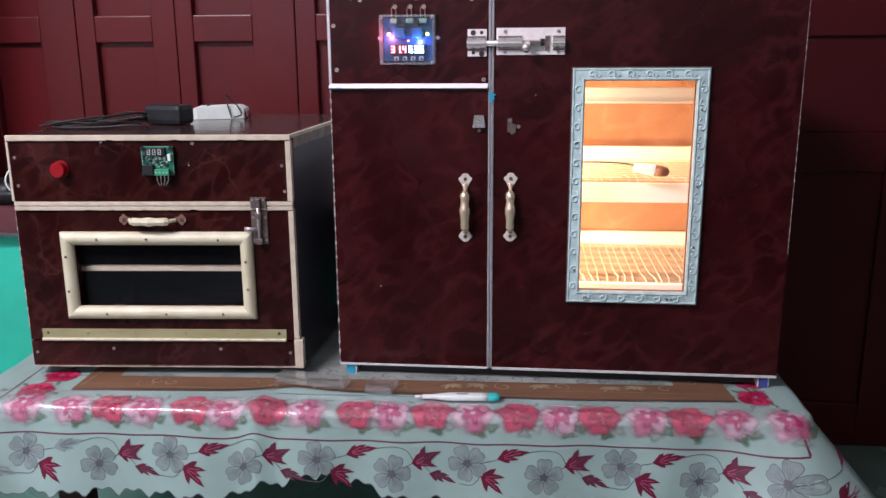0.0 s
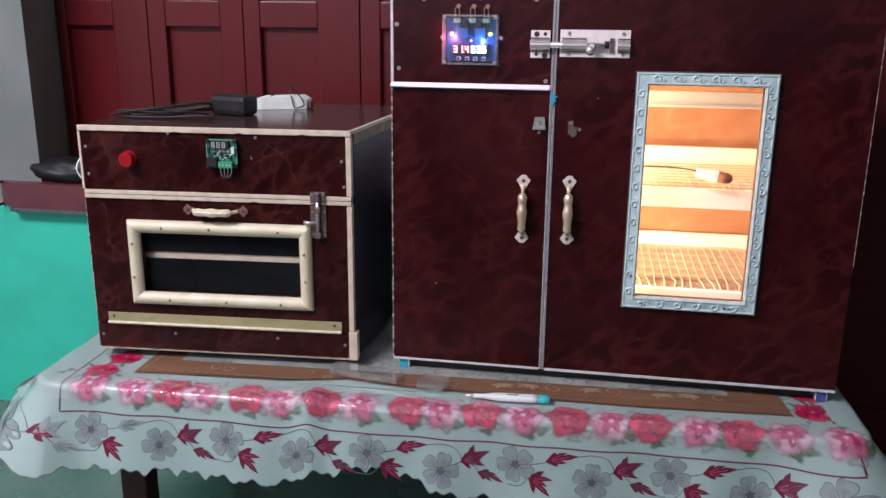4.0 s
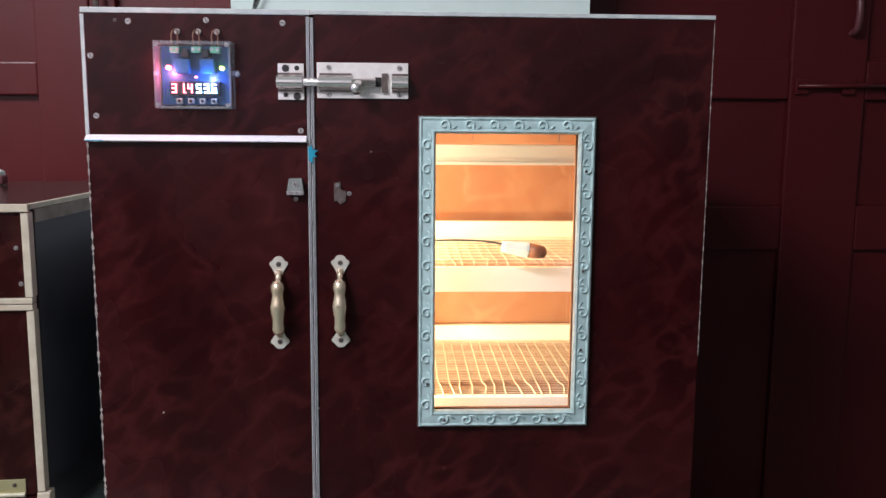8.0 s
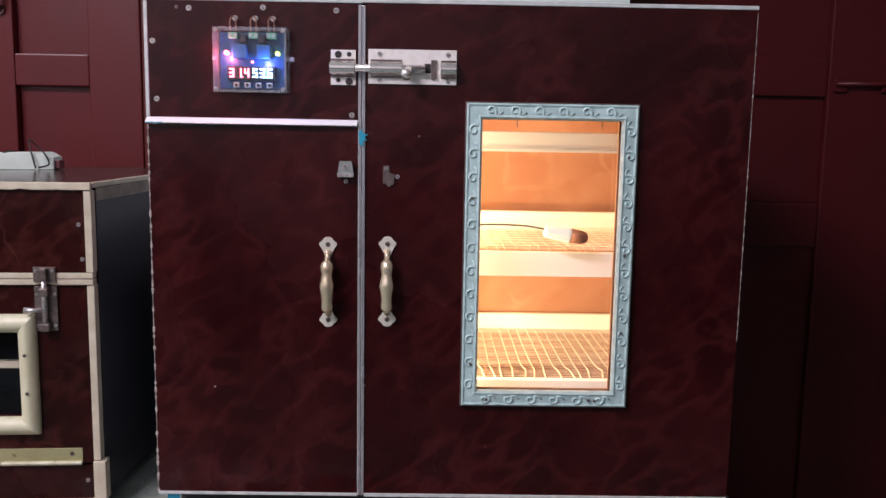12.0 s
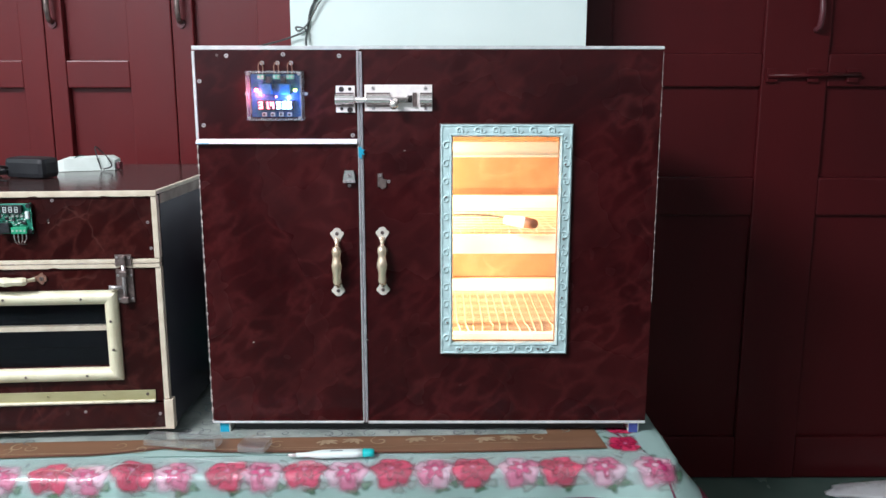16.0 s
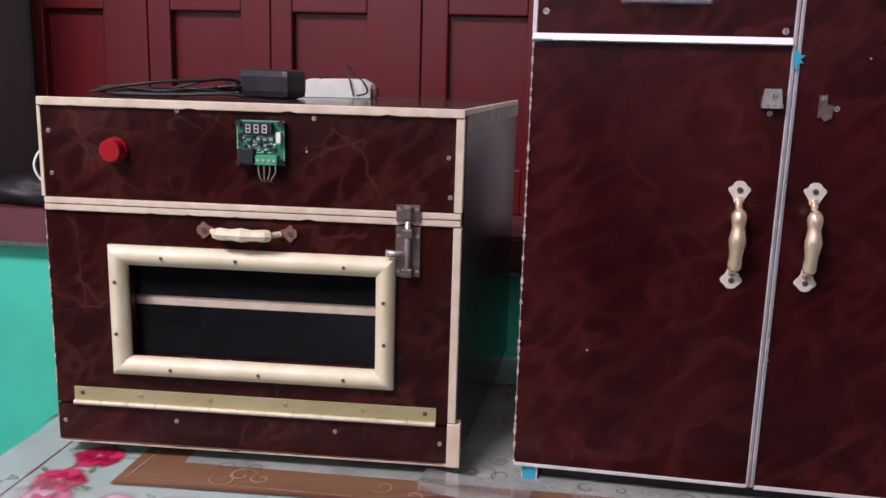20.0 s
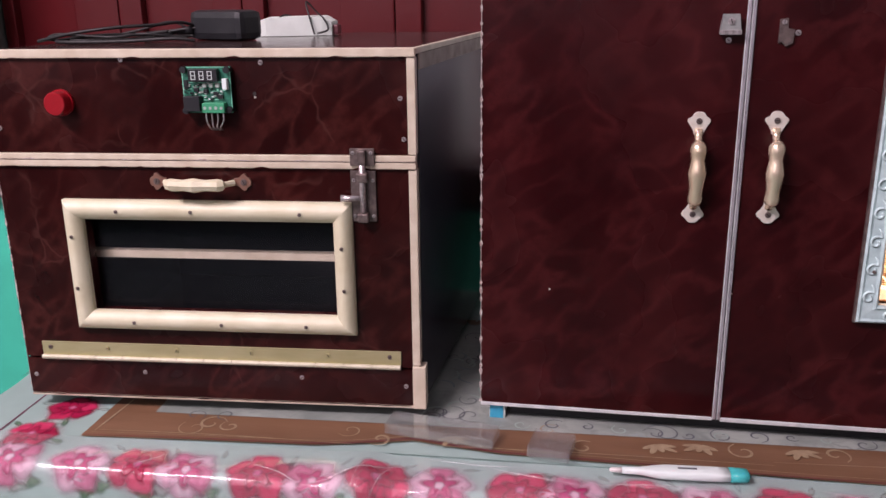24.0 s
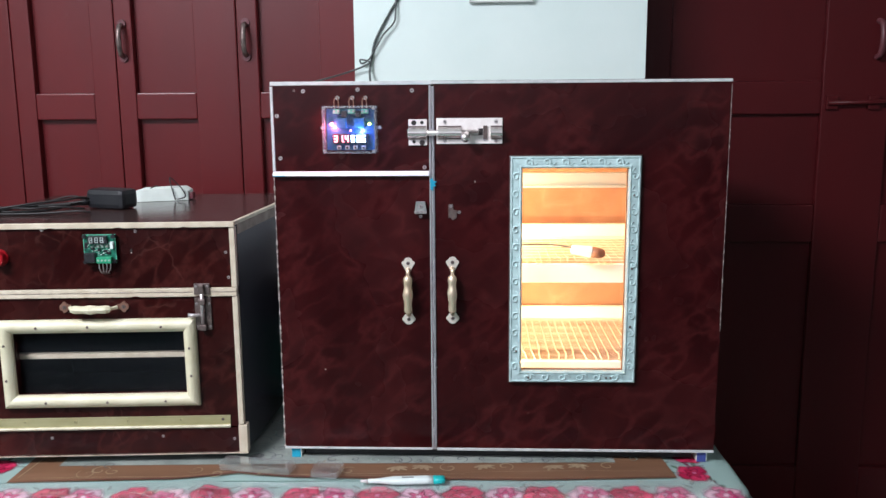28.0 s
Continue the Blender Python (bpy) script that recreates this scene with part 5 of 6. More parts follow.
def rim(p):
    """Point and outward direction on the table's rim, from the back of one short side round the front to the other."""
    if p <= SIDE:
        return Vector((TX0, TY1 - p, 0)), Vector((-1, 0, 0))
    p -= SIDE
    if p <= ARC:
        a = math.pi + p / CR
        d = Vector((math.cos(a), math.sin(a), 0))
        return Vector((TX0 + CR, TY0 + CR, 0)) + CR * d, d
    p -= ARC
    if p <= FRONT:
        return Vector((TX0 + CR + p, TY0, 0)), Vector((0, -1, 0))
    p -= FRONT
    if p <= ARC:
        a = -math.pi / 2 + p / CR
        d = Vector((math.cos(a), math.sin(a), 0))
        return Vector((TX1 - CR, TY0 + CR, 0)) + CR * d, d
    p -= ARC
    return Vector((TX1, TY0 + CR + p, 0)), Vector((1, 0, 0))


def at_x(x):
    return SIDE + ARC + (x - TX0 - CR)


def cloth_at(p, v, lift=0.0):
    """A place on the cloth: p along the rim, v across it (below 0 on the table, above 0 hanging)."""
    o, d = rim(p)
    R = 0.012
    x = p - SIDE - ARC + TX0 + CR
    wave = 0.5 + 0.5 * math.sin(p * 37.0 + 1.3 * math.sin(p * 11))
    corner = math.exp(-((p - SIDE - ARC / 2) / 0.07) ** 2) + 2.6 * math.exp(-((p - SIDE - ARC * 1.5 - FRONT) / 0.09) ** 2)
    ripple = 0.011 * math.exp(-((x + 0.098) / 0.020) ** 2) - 0.004 * math.exp(-((x + 0.145) / 0.03) ** 2)
    if v <= 0:
        near = math.exp(v / 0.035)
        z = TZ + 0.0008 * near * math.sin(p * 60) + ripple * near + 0.0012 * near * noise.noise((p * 14, v * 30, 0))
        return o + d * v + Vector((0, 0, z + lift))
    if v < R * math.pi / 2:
        a = v / R
        q = o + d * ((R + lift) * math.sin(a) + ripple * 0.7 * math.sin(a))
        return q + Vector((0, 0, TZ - R + (R + lift) * math.cos(a) + ripple + 0.0008 * math.sin(p * 60)))
    h = v - R * math.pi / 2
    out = 1.0 * (0.5 - 0.5 * math.tanh((p - SIDE - 0.1 * ARC) / 0.035))
    push = (R + lift) * math.cos(out) + ripple * 0.7 + h * (0.10 + 0.30 * corner * (1 - 0.6 * out) + math.sin(out)) + 0.012 * (h / 0.12) * (wave - 0.5) + 0.003 * noise.noise((p * 9, h * 12, 4)) * min(1, h * 20)
    return o + d * push + Vector((0, 0, TZ - R - h * math.cos(out) + lift * math.sin(out) + ripple + 0.0008 * math.sin(p * 60)))


def drop_at(p):
    x = p - SIDE - ARC + TX0 + CR
    base = 0.152 - 0.040 * math.exp(-((x - 0.005) / 0.085) ** 2)
    base -= 0.040 * (0.5 - 0.5 * math.tanh((p - SIDE) / 0.04))
    return base - 0.012 * abs(math.sin(math.pi * p / 0.052)) ** 0.7 + 0.003 * math.sin(p * 260)


cloth = tagged(mesh_ob("tablecloth", bmesh.new(), "cloth"), "pale plastic tablecloth printed with roses and grey flowers, scalloped hem", "tablecloth")
cloth.matrix_world = TABLE
bm = bmesh.new()
n, vs = 520, [-0.05, -0.035, -0.02, -0.01, 0.0, 0.005, 0.010, 0.0145, 0.019, 0.03, 0.045, 0.06, 0.075, 0.09, 1.0]
rows = []
for i in range(n + 1):
    p = LONG * i / n
    dr = drop_at(p)
    rows.append([bm.verts.new(cloth_at(p, min(v, dr) if v < 1 else dr)) for v in vs])
for a, b in zip(rows, rows[1:]):
    for k in range(len(vs) - 1):
        bm.faces.new((a[k], a[k + 1], b[k + 1], b[k]))
bm.faces.new([r[0] for r in rows])
me = cloth.data
bmesh.ops.recalc_face_normals(bm, faces=bm.faces)
bm.to_mesh(me)
bm.free()
for f in me.polygons:
    f.use_smooth = len(f.vertices) == 4
bm = bmesh.new()
rows = [[bm.verts.new(cloth_at(p, drop_at(p) - w, 0.0006)) for w in (0.0, 0.0016)] for p in (LONG * i / n for i in range(n + 1))]
for a, b in zip(rows, rows[1:]):
    bm.faces.new((a[0], a[1], b[1], b[0]))
part("hem_edging", bm, "dark_print", cloth, "thin dark stitched hem")


def printed(name, x, v, outline, material, layer, parent, label="", rings=4):
    """A flat printed shape on the cloth: outline gives (dx, dv) round its middle."""
    bm = bmesh.new()
    soft = bm.verts.layers.float.new("soft")
    lift = 0.0005 + 0.00028 * layer
    p = at_x(x)
    mid = bm.verts.new(cloth_at(p, v, lift))
    mid[soft] = 1.0
    loops = [[bm.verts.new(cloth_at(p + dx * k / rings, v + dv * k / rings, lift)) for dx, dv in outline] for k in range(1, rings + 1)]
    m = len(outline)
    for k, loop in enumerate(loops):
        for q in loop:
            q[soft] = 1.0 - (k + 1) / rings
    for i in range(m):
        bm.faces.new((mid, loops[0][i], loops[0][(i + 1) % m]))
        for a, b in zip(loops, loops[1:]):
            bm.faces.new((a[i], b[i], b[(i + 1) % m], a[(i + 1) % m]))
    return part(name, bm, material, parent, label)


def blob(r, lobes, depth, turn=0.0, n=30, seed=0.0, sx=1.0, sv=1.0):
    out = []
    for k in range(n):
        a = 2 * math.pi * k / n
        q = r * (1 + depth * math.cos(lobes * a + turn) + 0.12 * noise.noise((math.cos(a) * 1.5 + seed, math.sin(a) * 1.5, seed)))
        out.append((q * math.cos(a) * sx, q * math.sin(a) * sv))
    return out


def leaf_shape(length, width, turn):
    """A smooth pointed leaf outline."""
    out = []
    for k in range(18):
        a = 2 * math.pi * k / 18
        u, w = 0.5 * length * math.cos(a), 0.5 * width * math.sin(a) * (0.78 + 0.30 * math.cos(a) - 0.25 * math.cos(a) ** 2)
        out.append((u * math.cos(turn) - w * math.sin(turn), u * math.sin(turn) + w * math.cos(turn)))
    return out


FAN = ((-0.86, 0.58), (-0.36, 0.84), (-0.02, 0.74), (0.26, 1.0), (0.74, 0.62))
SPEAR = ((-0.52, 0.44), (-0.20, 0.72), (0.02, 1.0), (0.26, 0.64), (0.56, 0.40))
TWIN = ((-0.95, 0.72), (-0.30, 1.0), (0.35, 0.78))


def cut_leaf(length, turn, fingers, notch=0.60):
    """Outline of a leaf cut into pointed fingers (angle, reach), about a point a third along it."""
    pts = [(-0.34, 0.0)]
    for k, (a, q) in enumerate(fingers):
        e = 0.115
        pts += [(0.72 * q * math.cos(a - e) - 0.34, 0.72 * q * math.sin(a - e)), (q * math.cos(a + 0.03) - 0.34, q * math.sin(a + 0.03)), (0.74 * q * math.cos(a + e) - 0.34, 0.74 * q * math.sin(a + e))]
        if k + 1 < len(fingers):
            b, r = fingers[k + 1]
            pts.append((notch * min(q, r) * math.cos((a + b) / 2) - 0.34, notch * min(q, r) * math.sin((a + b) / 2)))
    return [(length * (u * math.cos(turn) - w * math.sin(turn)), length * (u * math.sin(turn) + w * math.cos(turn))) for u, w in pts]


def leaf_on(name, x, v, length, turn, fingers, material, layer, notch=0.60):
    """A cut leaf printed on the cloth with its stalk at (x, v)."""
    c = 0.34 * length
    ob = printed(name, x + c * math.cos(turn), v + c * math.sin(turn), cut_leaf(length, turn, fingers, notch), material, layer, cloth, rings=2)
    for a, q in fingers[1:-1]:
        u, w = turn + 0.7 * a, turn + a
        stripe("leaf_vein", x + 0.22 * length * math.cos(u), x + 0.74 * q * length * math.cos(w), v + 0.22 * length * math.sin(u), v + 0.74 * q * length * math.sin(w), 0.0007, "pink_print" if material == "crimson_print" else "dark_print", 3, ob, 2)
    return ob


ROSES = (-0.463, -0.388, -0.325, -0.274, -0.201, -0.146, -0.082, -0.021, 0.055, 0.106, 0.168, 0.230, 0.296, 0.360, 0.416, 0.486, 0.547, 0.612, 0.688)


def bloom(x, v, red, seed, rings=3, scale=1.03):
    """A printed five-petal bloom: broad petals, a starry heart and a pale eye."""
    name, label = ("printed_rose", "red printed rose") if red else ("printed_flower", "pink printed flower")
    f = printed(name, x, v, blob(0.0066 * scale, 5, 0.15, seed, 14, seed), "soft_pink_print" if red else "soft_pale_print", 5, cloth, label, 2)
    r = random.Random(int(seed * 77) + 5)
    printed("print_wash", x, v, blob(0.042 * scale, 5, 0.05, seed, 20, seed), "wash_print", 0, f, rings=3)
    for k in range(5):
        a = k * 1.257 + seed + r.uniform(-0.15, 0.15)
        d = 0.0165 * scale * r.uniform(0.92, 1.08)
        mats = ("soft_rose_print", "soft_red_print", "soft_rose_print") if red else ("soft_pale_print", "soft_pink_print", "soft_pale_print")
        printed("petal", x + d * math.cos(a), v + d * math.sin(a), blob(0.0200 * scale, 4, 0.10, a * 2, 22, seed + k * 3.1), mats[k % 3], 1 + k % 2, f, rings=rings)
    printed("flower_heart", x, v, blob(0.0185 * scale, 5, 0.34, 1 - 5 * seed, 30, seed), "soft_red_print" if red else "soft_magenta_print", 4, f, rings=3)
    return f


for i, x in enumerate(ROSES):
    red = i in (2, 4, 6, 8, 10, 12, 14, 16)
    bloom(x, 0.0 if red else 0.002, red, i * 1.7 + 0.4)
    leaf_mat = "soft_mint_print" if red else "soft_green_print"
    printed("printed_leaf", x + 0.028, 0.025, blob(0.0125, 3, 0.25, 0.7 * i, 16, i, 1.15, 0.8), leaf_mat, 0, cloth, rings=3)
    printed("printed_leaf", x + 0.010, 0.033, blob(0.0115, 3, 0.30, 0.9 * i, 16, i + 9, 1.2, 0.8), "soft_green_print" if i % 3 else "soft_mint_print", 0, cloth, rings=3)
    printed("printed_leaf", x + 0.028, -0.030, leaf_shape(0.024, 0.010, 0.2 + 0.4 * i), "soft_mint_print", 0, cloth, rings=2)


def rose_on_top(x, y, seed):
    v = TY0 - y
    bloom(x, v, True, seed, 1, 0.9)
    for k in range(5):
        printed("printed_leaf", x + 0.036 * math.cos(k * 1.4 + seed), v + 0.032 * math.sin(k * 1.4 + seed), leaf_shape(0.026, 0.012, k * 1.4 + seed), "soft_mint_print" if k % 2 else "soft_green_print", 0, cloth, rings=1)


for x, y, s in ((-0.470, -0.082, 1.0), (-0.458, -0.022, 2.0), (-0.478, 0.05, 3.0), (0.662, -0.055, 4.0), (0.668, 0.012, 5.0), (0.664, 0.08, 6.0)):
    rose_on_top(x, y, s)


def stripe(name, x0, x1, v0, v1, width, material, layer, parent, n=80):
    """A printed line on the cloth from (x0, v0) to (x1, v1)."""
    bm = bmesh.new()
    lift = 0.0005 + 0.00028 * layer
    d = Vector((x1 - x0, v1 - v0, 0)).normalized()
    rows = []
    for k in range(n + 1):
        x, v = x0 + (x1 - x0) * k / n, v0 + (v1 - v0) * k / n
        rows.append([bm.verts.new(cloth_at(at_x(x - s * d.y * width / 2), v + s * d.x * width / 2, lift)) for s in (-1, 1)])
    for a, b in zip(rows, rows[1:]):
        bm.faces.new((a[0], a[1], b[1], b[0]))
    return part(name, bm, material, parent)


stripe("border_line", -0.510, 0.700, 0.050, 0.050, 0.0022, "line_print", 0, cloth, 160)
stripe("border_line", -0.510, -0.510, -0.30, 0.0487, 0.0022, "line_print", 0, cloth, 60)
stripe("border_line", 0.700, 0.700, -0.30, 0.0487, 0.0022, "line_print", 0, cloth, 60)

# grey five-petal flowers, crimson sprays and stems on the hanging part
for i in range(-4, 14):
    x = -0.459 + i * 0.1135
    v = 0.098 if i % 2 else 0.080
    if not -1.02 < x < 1.10:
        continue
    f = printed("grey_flower", x, v, blob(0.0062, 5, 0.2, i, 14, i), "dark_print", 2, cloth, "grey printed five-petal flower", 1)
    turn = 0.5 * i
    for k in range(5):
        a = turn + k * 1.257
        for w, mat, layer in ((1.0, "grey_print", 1), (1.06, "dark_print", 0)):
            out = []
            for j in range(20):
                b = 2 * math.pi * j / 20
                u = 0.0125 * w * math.cos(b) * (1 - 0.20 * math.exp(-(b / 0.34) ** 2) - 0.20 * math.exp(-((b - 2 * math.pi) / 0.34) ** 2))
                q = 0.0122 * w * math.sin(b) * (0.84 + 0.28 * math.cos(b))
                out.append((u * math.cos(a) - q * math.sin(a), u * math.sin(a) + q * math.cos(a)))
            printed("petal" if layer else "petal_edge", x + 0.0172 * math.cos(a), v + 0.0172 * math.sin(a), out, mat, layer, f, rings=1)
        for e in (-0.22, 0.0, 0.22):
            stripe("petal_vein", x + 0.004 * math.cos(a), x + 0.019 * math.cos(a + e), v + 0.004 * math.sin(a), v + 0.019 * math.sin(a + e), 0.0005, "dark_print", 2, f, 2)
    second = "plum_print" if i > 0 else "grey_print"
    if i % 2:
        # a small spray at the end of the stem that rises from the flower
        leaf_on("crimson_leaf", x + 0.030, v - 0.016, 0.033, -0.10, FAN, "crimson_print", 1, 0.60)
        leaf_on("pointed_leaf", x + 0.036, v - 0.016, 0.042, -0.16, TWIN, second, 2, 0.70)
        stems = (((0.006, -0.002), (0.020, -0.010), (0.033, -0.016)), ((0.033, -0.018), (0.022, -0.036), (0.000, -0.041), (-0.026, -0.036)))
    else:
        # a large spray below, a leaf above, a leaf on the stem behind
        leaf_on("crimson_leaf", x + 0.019, v + 0.017, 0.045, 0.42, FAN, "crimson_print", 1, 0.60)
        leaf_on("pointed_leaf", x + 0.044, v - 0.008, 0.050, -0.30, SPEAR, "crimson_print" if i > 0 else second, 1, 0.74)
        leaf_on("pointed_leaf", x - 0.058, v + 0.020, 0.044, 0.28, SPEAR, second, 1, 0.74)
        stems = (((0.006, 0.002), (0.022, -0.002), (0.044, -0.007)), ((0.020, 0.018), (0.006, 0.034), (-0.018, 0.033)), ((-0.056, 0.018), (-0.068, 0.006), (-0.078, 0.000)))
    for line in stems:
        pts = curve_pts([(x + du, v + dv, 0) for du, dv in line], 4)
        for q0, q1 in zip(pts, pts[1:]):
            stripe("stem", q0.x, q1.x, q0.y, q1.y, 0.0011, "dark_print", 0, cloth, 1)

# brown centre panel of the cloth, with a pale inner band and gold scrolls
bm = bmesh.new()
q = [(-0.414, -0.082), (-0.296, -0.076), (-0.160, -0.071), (-0.100, -0.060), (-0.060, -0.050), (-0.020, -0.058), (0.033, -0.066), (0.124, -0.070), (0.385, -0.080), (0.630, -0.072), (0.600, 0.30), (-0.410, 0.30)]
bm.faces.new([bm.verts.new((x, y, TZ + 0.0022)) for x, y in q])
part("brown_panel", bm, "brown_print", cloth, "brown printed centre panel")
bm = bmesh.new()
bm.faces.new([bm.verts.new((x, y, TZ + 0.0027)) for x, y in ((-0.358, -0.022), (-0.10, -0.018), (0.10, -0.016), (0.545, -0.016), (0.545, 0.28), (-0.365, 0.28))])
part("inner_panel", bm, "marble_print", cloth, "pale grey inner panel printed with scrolls")


def flat_line(pts, width, z, material, name):
    """A thin printed line lying on the table."""
    bm = bmesh.new()
    pts = curve_pts([(x, y, z) for x, y in pts], 6)
    rows = []
    for i, q in enumerate(pts):
        d = (pts[min(i + 1, len(pts) - 1)] - pts[max(i - 1, 0)]).normalized()
        w = width * (0.4 + 0.6 * math.sin(math.pi * i / (len(pts) - 1)))
        rows.append([bm.verts.new(q + Vector((-d.y, d.x, 0)) * w / 2 * s) for s in (-1, 1)])
    for a, b in zip(rows, rows[1:]):
        bm.faces.new((a[0], a[1], b[1], b[0]))
    part(name, bm, material, cloth)


def curl(cx, cy, r, turn, flip):
    pts = [(r * (1 - 0.075 * k) * math.cos(k * 0.6), r * (1 - 0.075 * k) * math.sin(k * 0.6) * flip) for k in range(12)]
    return [(cx + u * math.cos(turn) - w * math.sin(turn), cy + u * math.sin(turn) + w * math.cos(turn)) for u, w in pts]


rnd = random.Random(4)
for cx, cy, r, mat in [(-0.31, -0.024, 0.013, "dark_print"), (-0.275, -0.020, 0.012, "dark_print"), (-0.30, -0.052, 0.018, "gold_print"), (0.20, -0.006, 0.020, "dark_print"), (0.26, -0.004, 0.015, "dark_print"), (0.44, -0.004, 0.016, "dark_print"), (0.08, -0.012, 0.013, "gold_print"), (-0.13, -0.038, 0.014, "gold_print")] + [(rnd.uniform(-0.055, 0.0), rnd.uniform(-0.02, 0.33), rnd.uniform(0.010, 0.020), "dark_print") for _ in range(12)]:
    flat_line(curl(cx, cy, r, rnd.uniform(0, 6), rnd.choice((-1, 1))), 0.0016, TZ + 0.0031, mat, "scroll_line")
for k in range(26):
    cx, cy = rnd.uniform(-0.06, 0.005), rnd.uniform(-0.015, 0.34)
    a = rnd.uniform(0, 6)
    L = rnd.uniform(0.015, 0.03)
    flat_line([(cx, cy), (cx + L * 0.5 * math.cos(a), cy + L * 0.5 * math.sin(a)), (cx + L * math.cos(a + 0.5), cy + L * math.sin(a + 0.5))], 0.0035, TZ + 0.0034, "mint_print" if k % 3 else "grey_print", "scroll_leaf")
for x0, x1, y0 in ((-0.40, -0.12, -0.068), (-0.05, 0.30, -0.060), (0.30, 0.60, -0.052)):
    flat_line([(x0, y0), ((x0 + x1) / 2, y0 + 0.004), (x1, y0 + 0.002)], 0.0012, TZ + 0.0031, "gold_print", "gold_line")
n = 0
for cx, cy, s in ((0.19, -0.030, 1), (0.235, -0.026, -1), (0.44, -0.028, 1), (0.485, -0.024, -1), (-0.02, -0.040, 1), (0.33, -0.026, 1)):
    for k in range(5):
        a = -0.2 - k * 0.55
        L = 0.020 + 0.006 * (k % 2)
        n += 1
        bm = bmesh.new()
        pts = []
        for j in range(12):
            b = 2 * math.pi * j / 12
            u, w = 0.5 * L * math.cos(b) + 0.5 * L, 0.0035 * math.sin(b)
            pts.append(bm.verts.new((cx + s * (u * math.cos(a) - w * math.sin(a)), cy + (u * math.sin(a) + w * math.cos(a)) * 0.8, TZ + 0.0031 + 0.00002 * n)))
        bm.faces.new(pts)
        part("gold_leaf", bm, "gold_print", cloth)

edge = [(-0.410, -0.0795), (-0.296, -0.0735), (-0.160, -0.0685), (-0.100, -0.0575), (-0.060, -0.0475), (-0.020, -0.0555), (0.033, -0.0635), (0.124, -0.0675), (0.385, -0.0775), (0.622, -0.0700)]
flat_line([(x, y) for x, y in edge], 0.0016, TZ + 0.0030, "plum_print", "panel_border")
flat_line([(x + 0.004, y + 0.006) for x, y in edge], 0.0010, TZ + 0.0030, "gold_print", "panel_border")
flat_line([(-0.404, -0.070), (-0.400, -0.03), (-0.396, 0.02)], 0.0022, TZ + 0.0030, "gold_print", "panel_border")
for cx, cy, r, tn in ((-0.285, -0.040, 0.017, 0.3), (-0.262, -0.044, 0.012, 2.4), (-0.095, -0.052, 0.013, 4.0), (0.115, -0.044, 0.014, 1.0), (0.275, -0.034, 0.016, 2.0), (0.365, -0.030, 0.015, 5.2), (0.530, -0.030, 0.014, 0.6)):
    flat_line(curl(cx, cy, r, tn, 1), 0.0030, TZ + 0.0030, "gold_print", "gold_scroll")
for k in range(16):
    cx, a = 0.05 + 0.035 * k, 0.7 * k
    flat_line(curl(cx, -0.004 + 0.004 * math.sin(k), 0.010 + 0.003 * math.sin(k * 2.1), a, 1 if k % 2 else -1), 0.0020, TZ + 0.0032, "dark_print" if k % 3 else "mint_print", "scroll_line")

# clear plastic sheet lying along the table's front
sheet = tagged(mesh_ob("plastic_sheet", bmesh.new(), "sheet_plastic"), "thin clear plastic table cover with creases", "table cover")
sheet.matrix_world = TABLE
bm = bmesh.new()
rows = []
for i in range(181):
    p = at_x(-0.530 + 1.225 * i / 180)
    rows.append([bm.verts.new(cloth_at(p, v, 0.0030 + 0.0012 * noise.noise((p * 25, v * 40, 7)) + 0.0010 * math.sin(p * 30 + v * 50))) for v in (-0.045, -0.03, -0.018, -0.008, 0.0, 0.005, 0.010, 0.0145, 0.019, 0.028)])
for a, b in zip(rows, rows[1:]):
    for k in range(len(a) - 1):
        bm.faces.new((a[k], a[k + 1], b[k + 1], b[k]))
bm.to_mesh(sheet.data)
bm.free()
for f in sheet.data.polygons:
    f.use_smooth = True
sheet.visible_shadow = False
# whitish raised threads stand in for the glints along the sheet's creases
for x0, v0, x1, v1, bend in ((-0.160, 0.010, -0.060, -0.022, 0.004), (-0.105, 0.022, -0.092, -0.030, -0.006), (-0.086, 0.018, -0.070, -0.026, 0.004), (-0.215, -0.010, -0.150, 0.014, -0.004), (0.015, -0.034, 0.120, -0.010, 0.004), (0.120, -0.012, 0.240, -0.016, -0.003), (-0.330, 0.006, -0.300, -0.024, 0.003), (0.330, -0.028, 0.420, -0.014, 0.003), (-0.045, -0.040, 0.060, -0.036, 0.004), (0.470, 0.012, 0.500, -0.028, -0.003)):
    pts = []
    for k in range(13):
        u = k / 12
        pts.append(cloth_at(at_x(x0 + (x1 - x0) * u), v0 + (v1 - v0) * u + bend * math.sin(math.pi * u), 0.0044))
    c = part("crease_glint", rod(pts, [0.0001 + 0.0004 * math.sin(math.pi * k / 12) for k in range(13)], 5), "crease_glint", sheet, "", True)
    c.visible_shadow = False

# ---- things on the table ----
tm = thing("digital_thermometer", "white digital fever thermometer with a teal end cap", "thermometer")
zt = TZ + 0.0042
ax, ay, bx, by = 0.138, -0.096, 0.266, -0.087
d = Vector((bx - ax, by - ay, 0)).normalized()
sd = Vector((-d.y, d.x, 0))


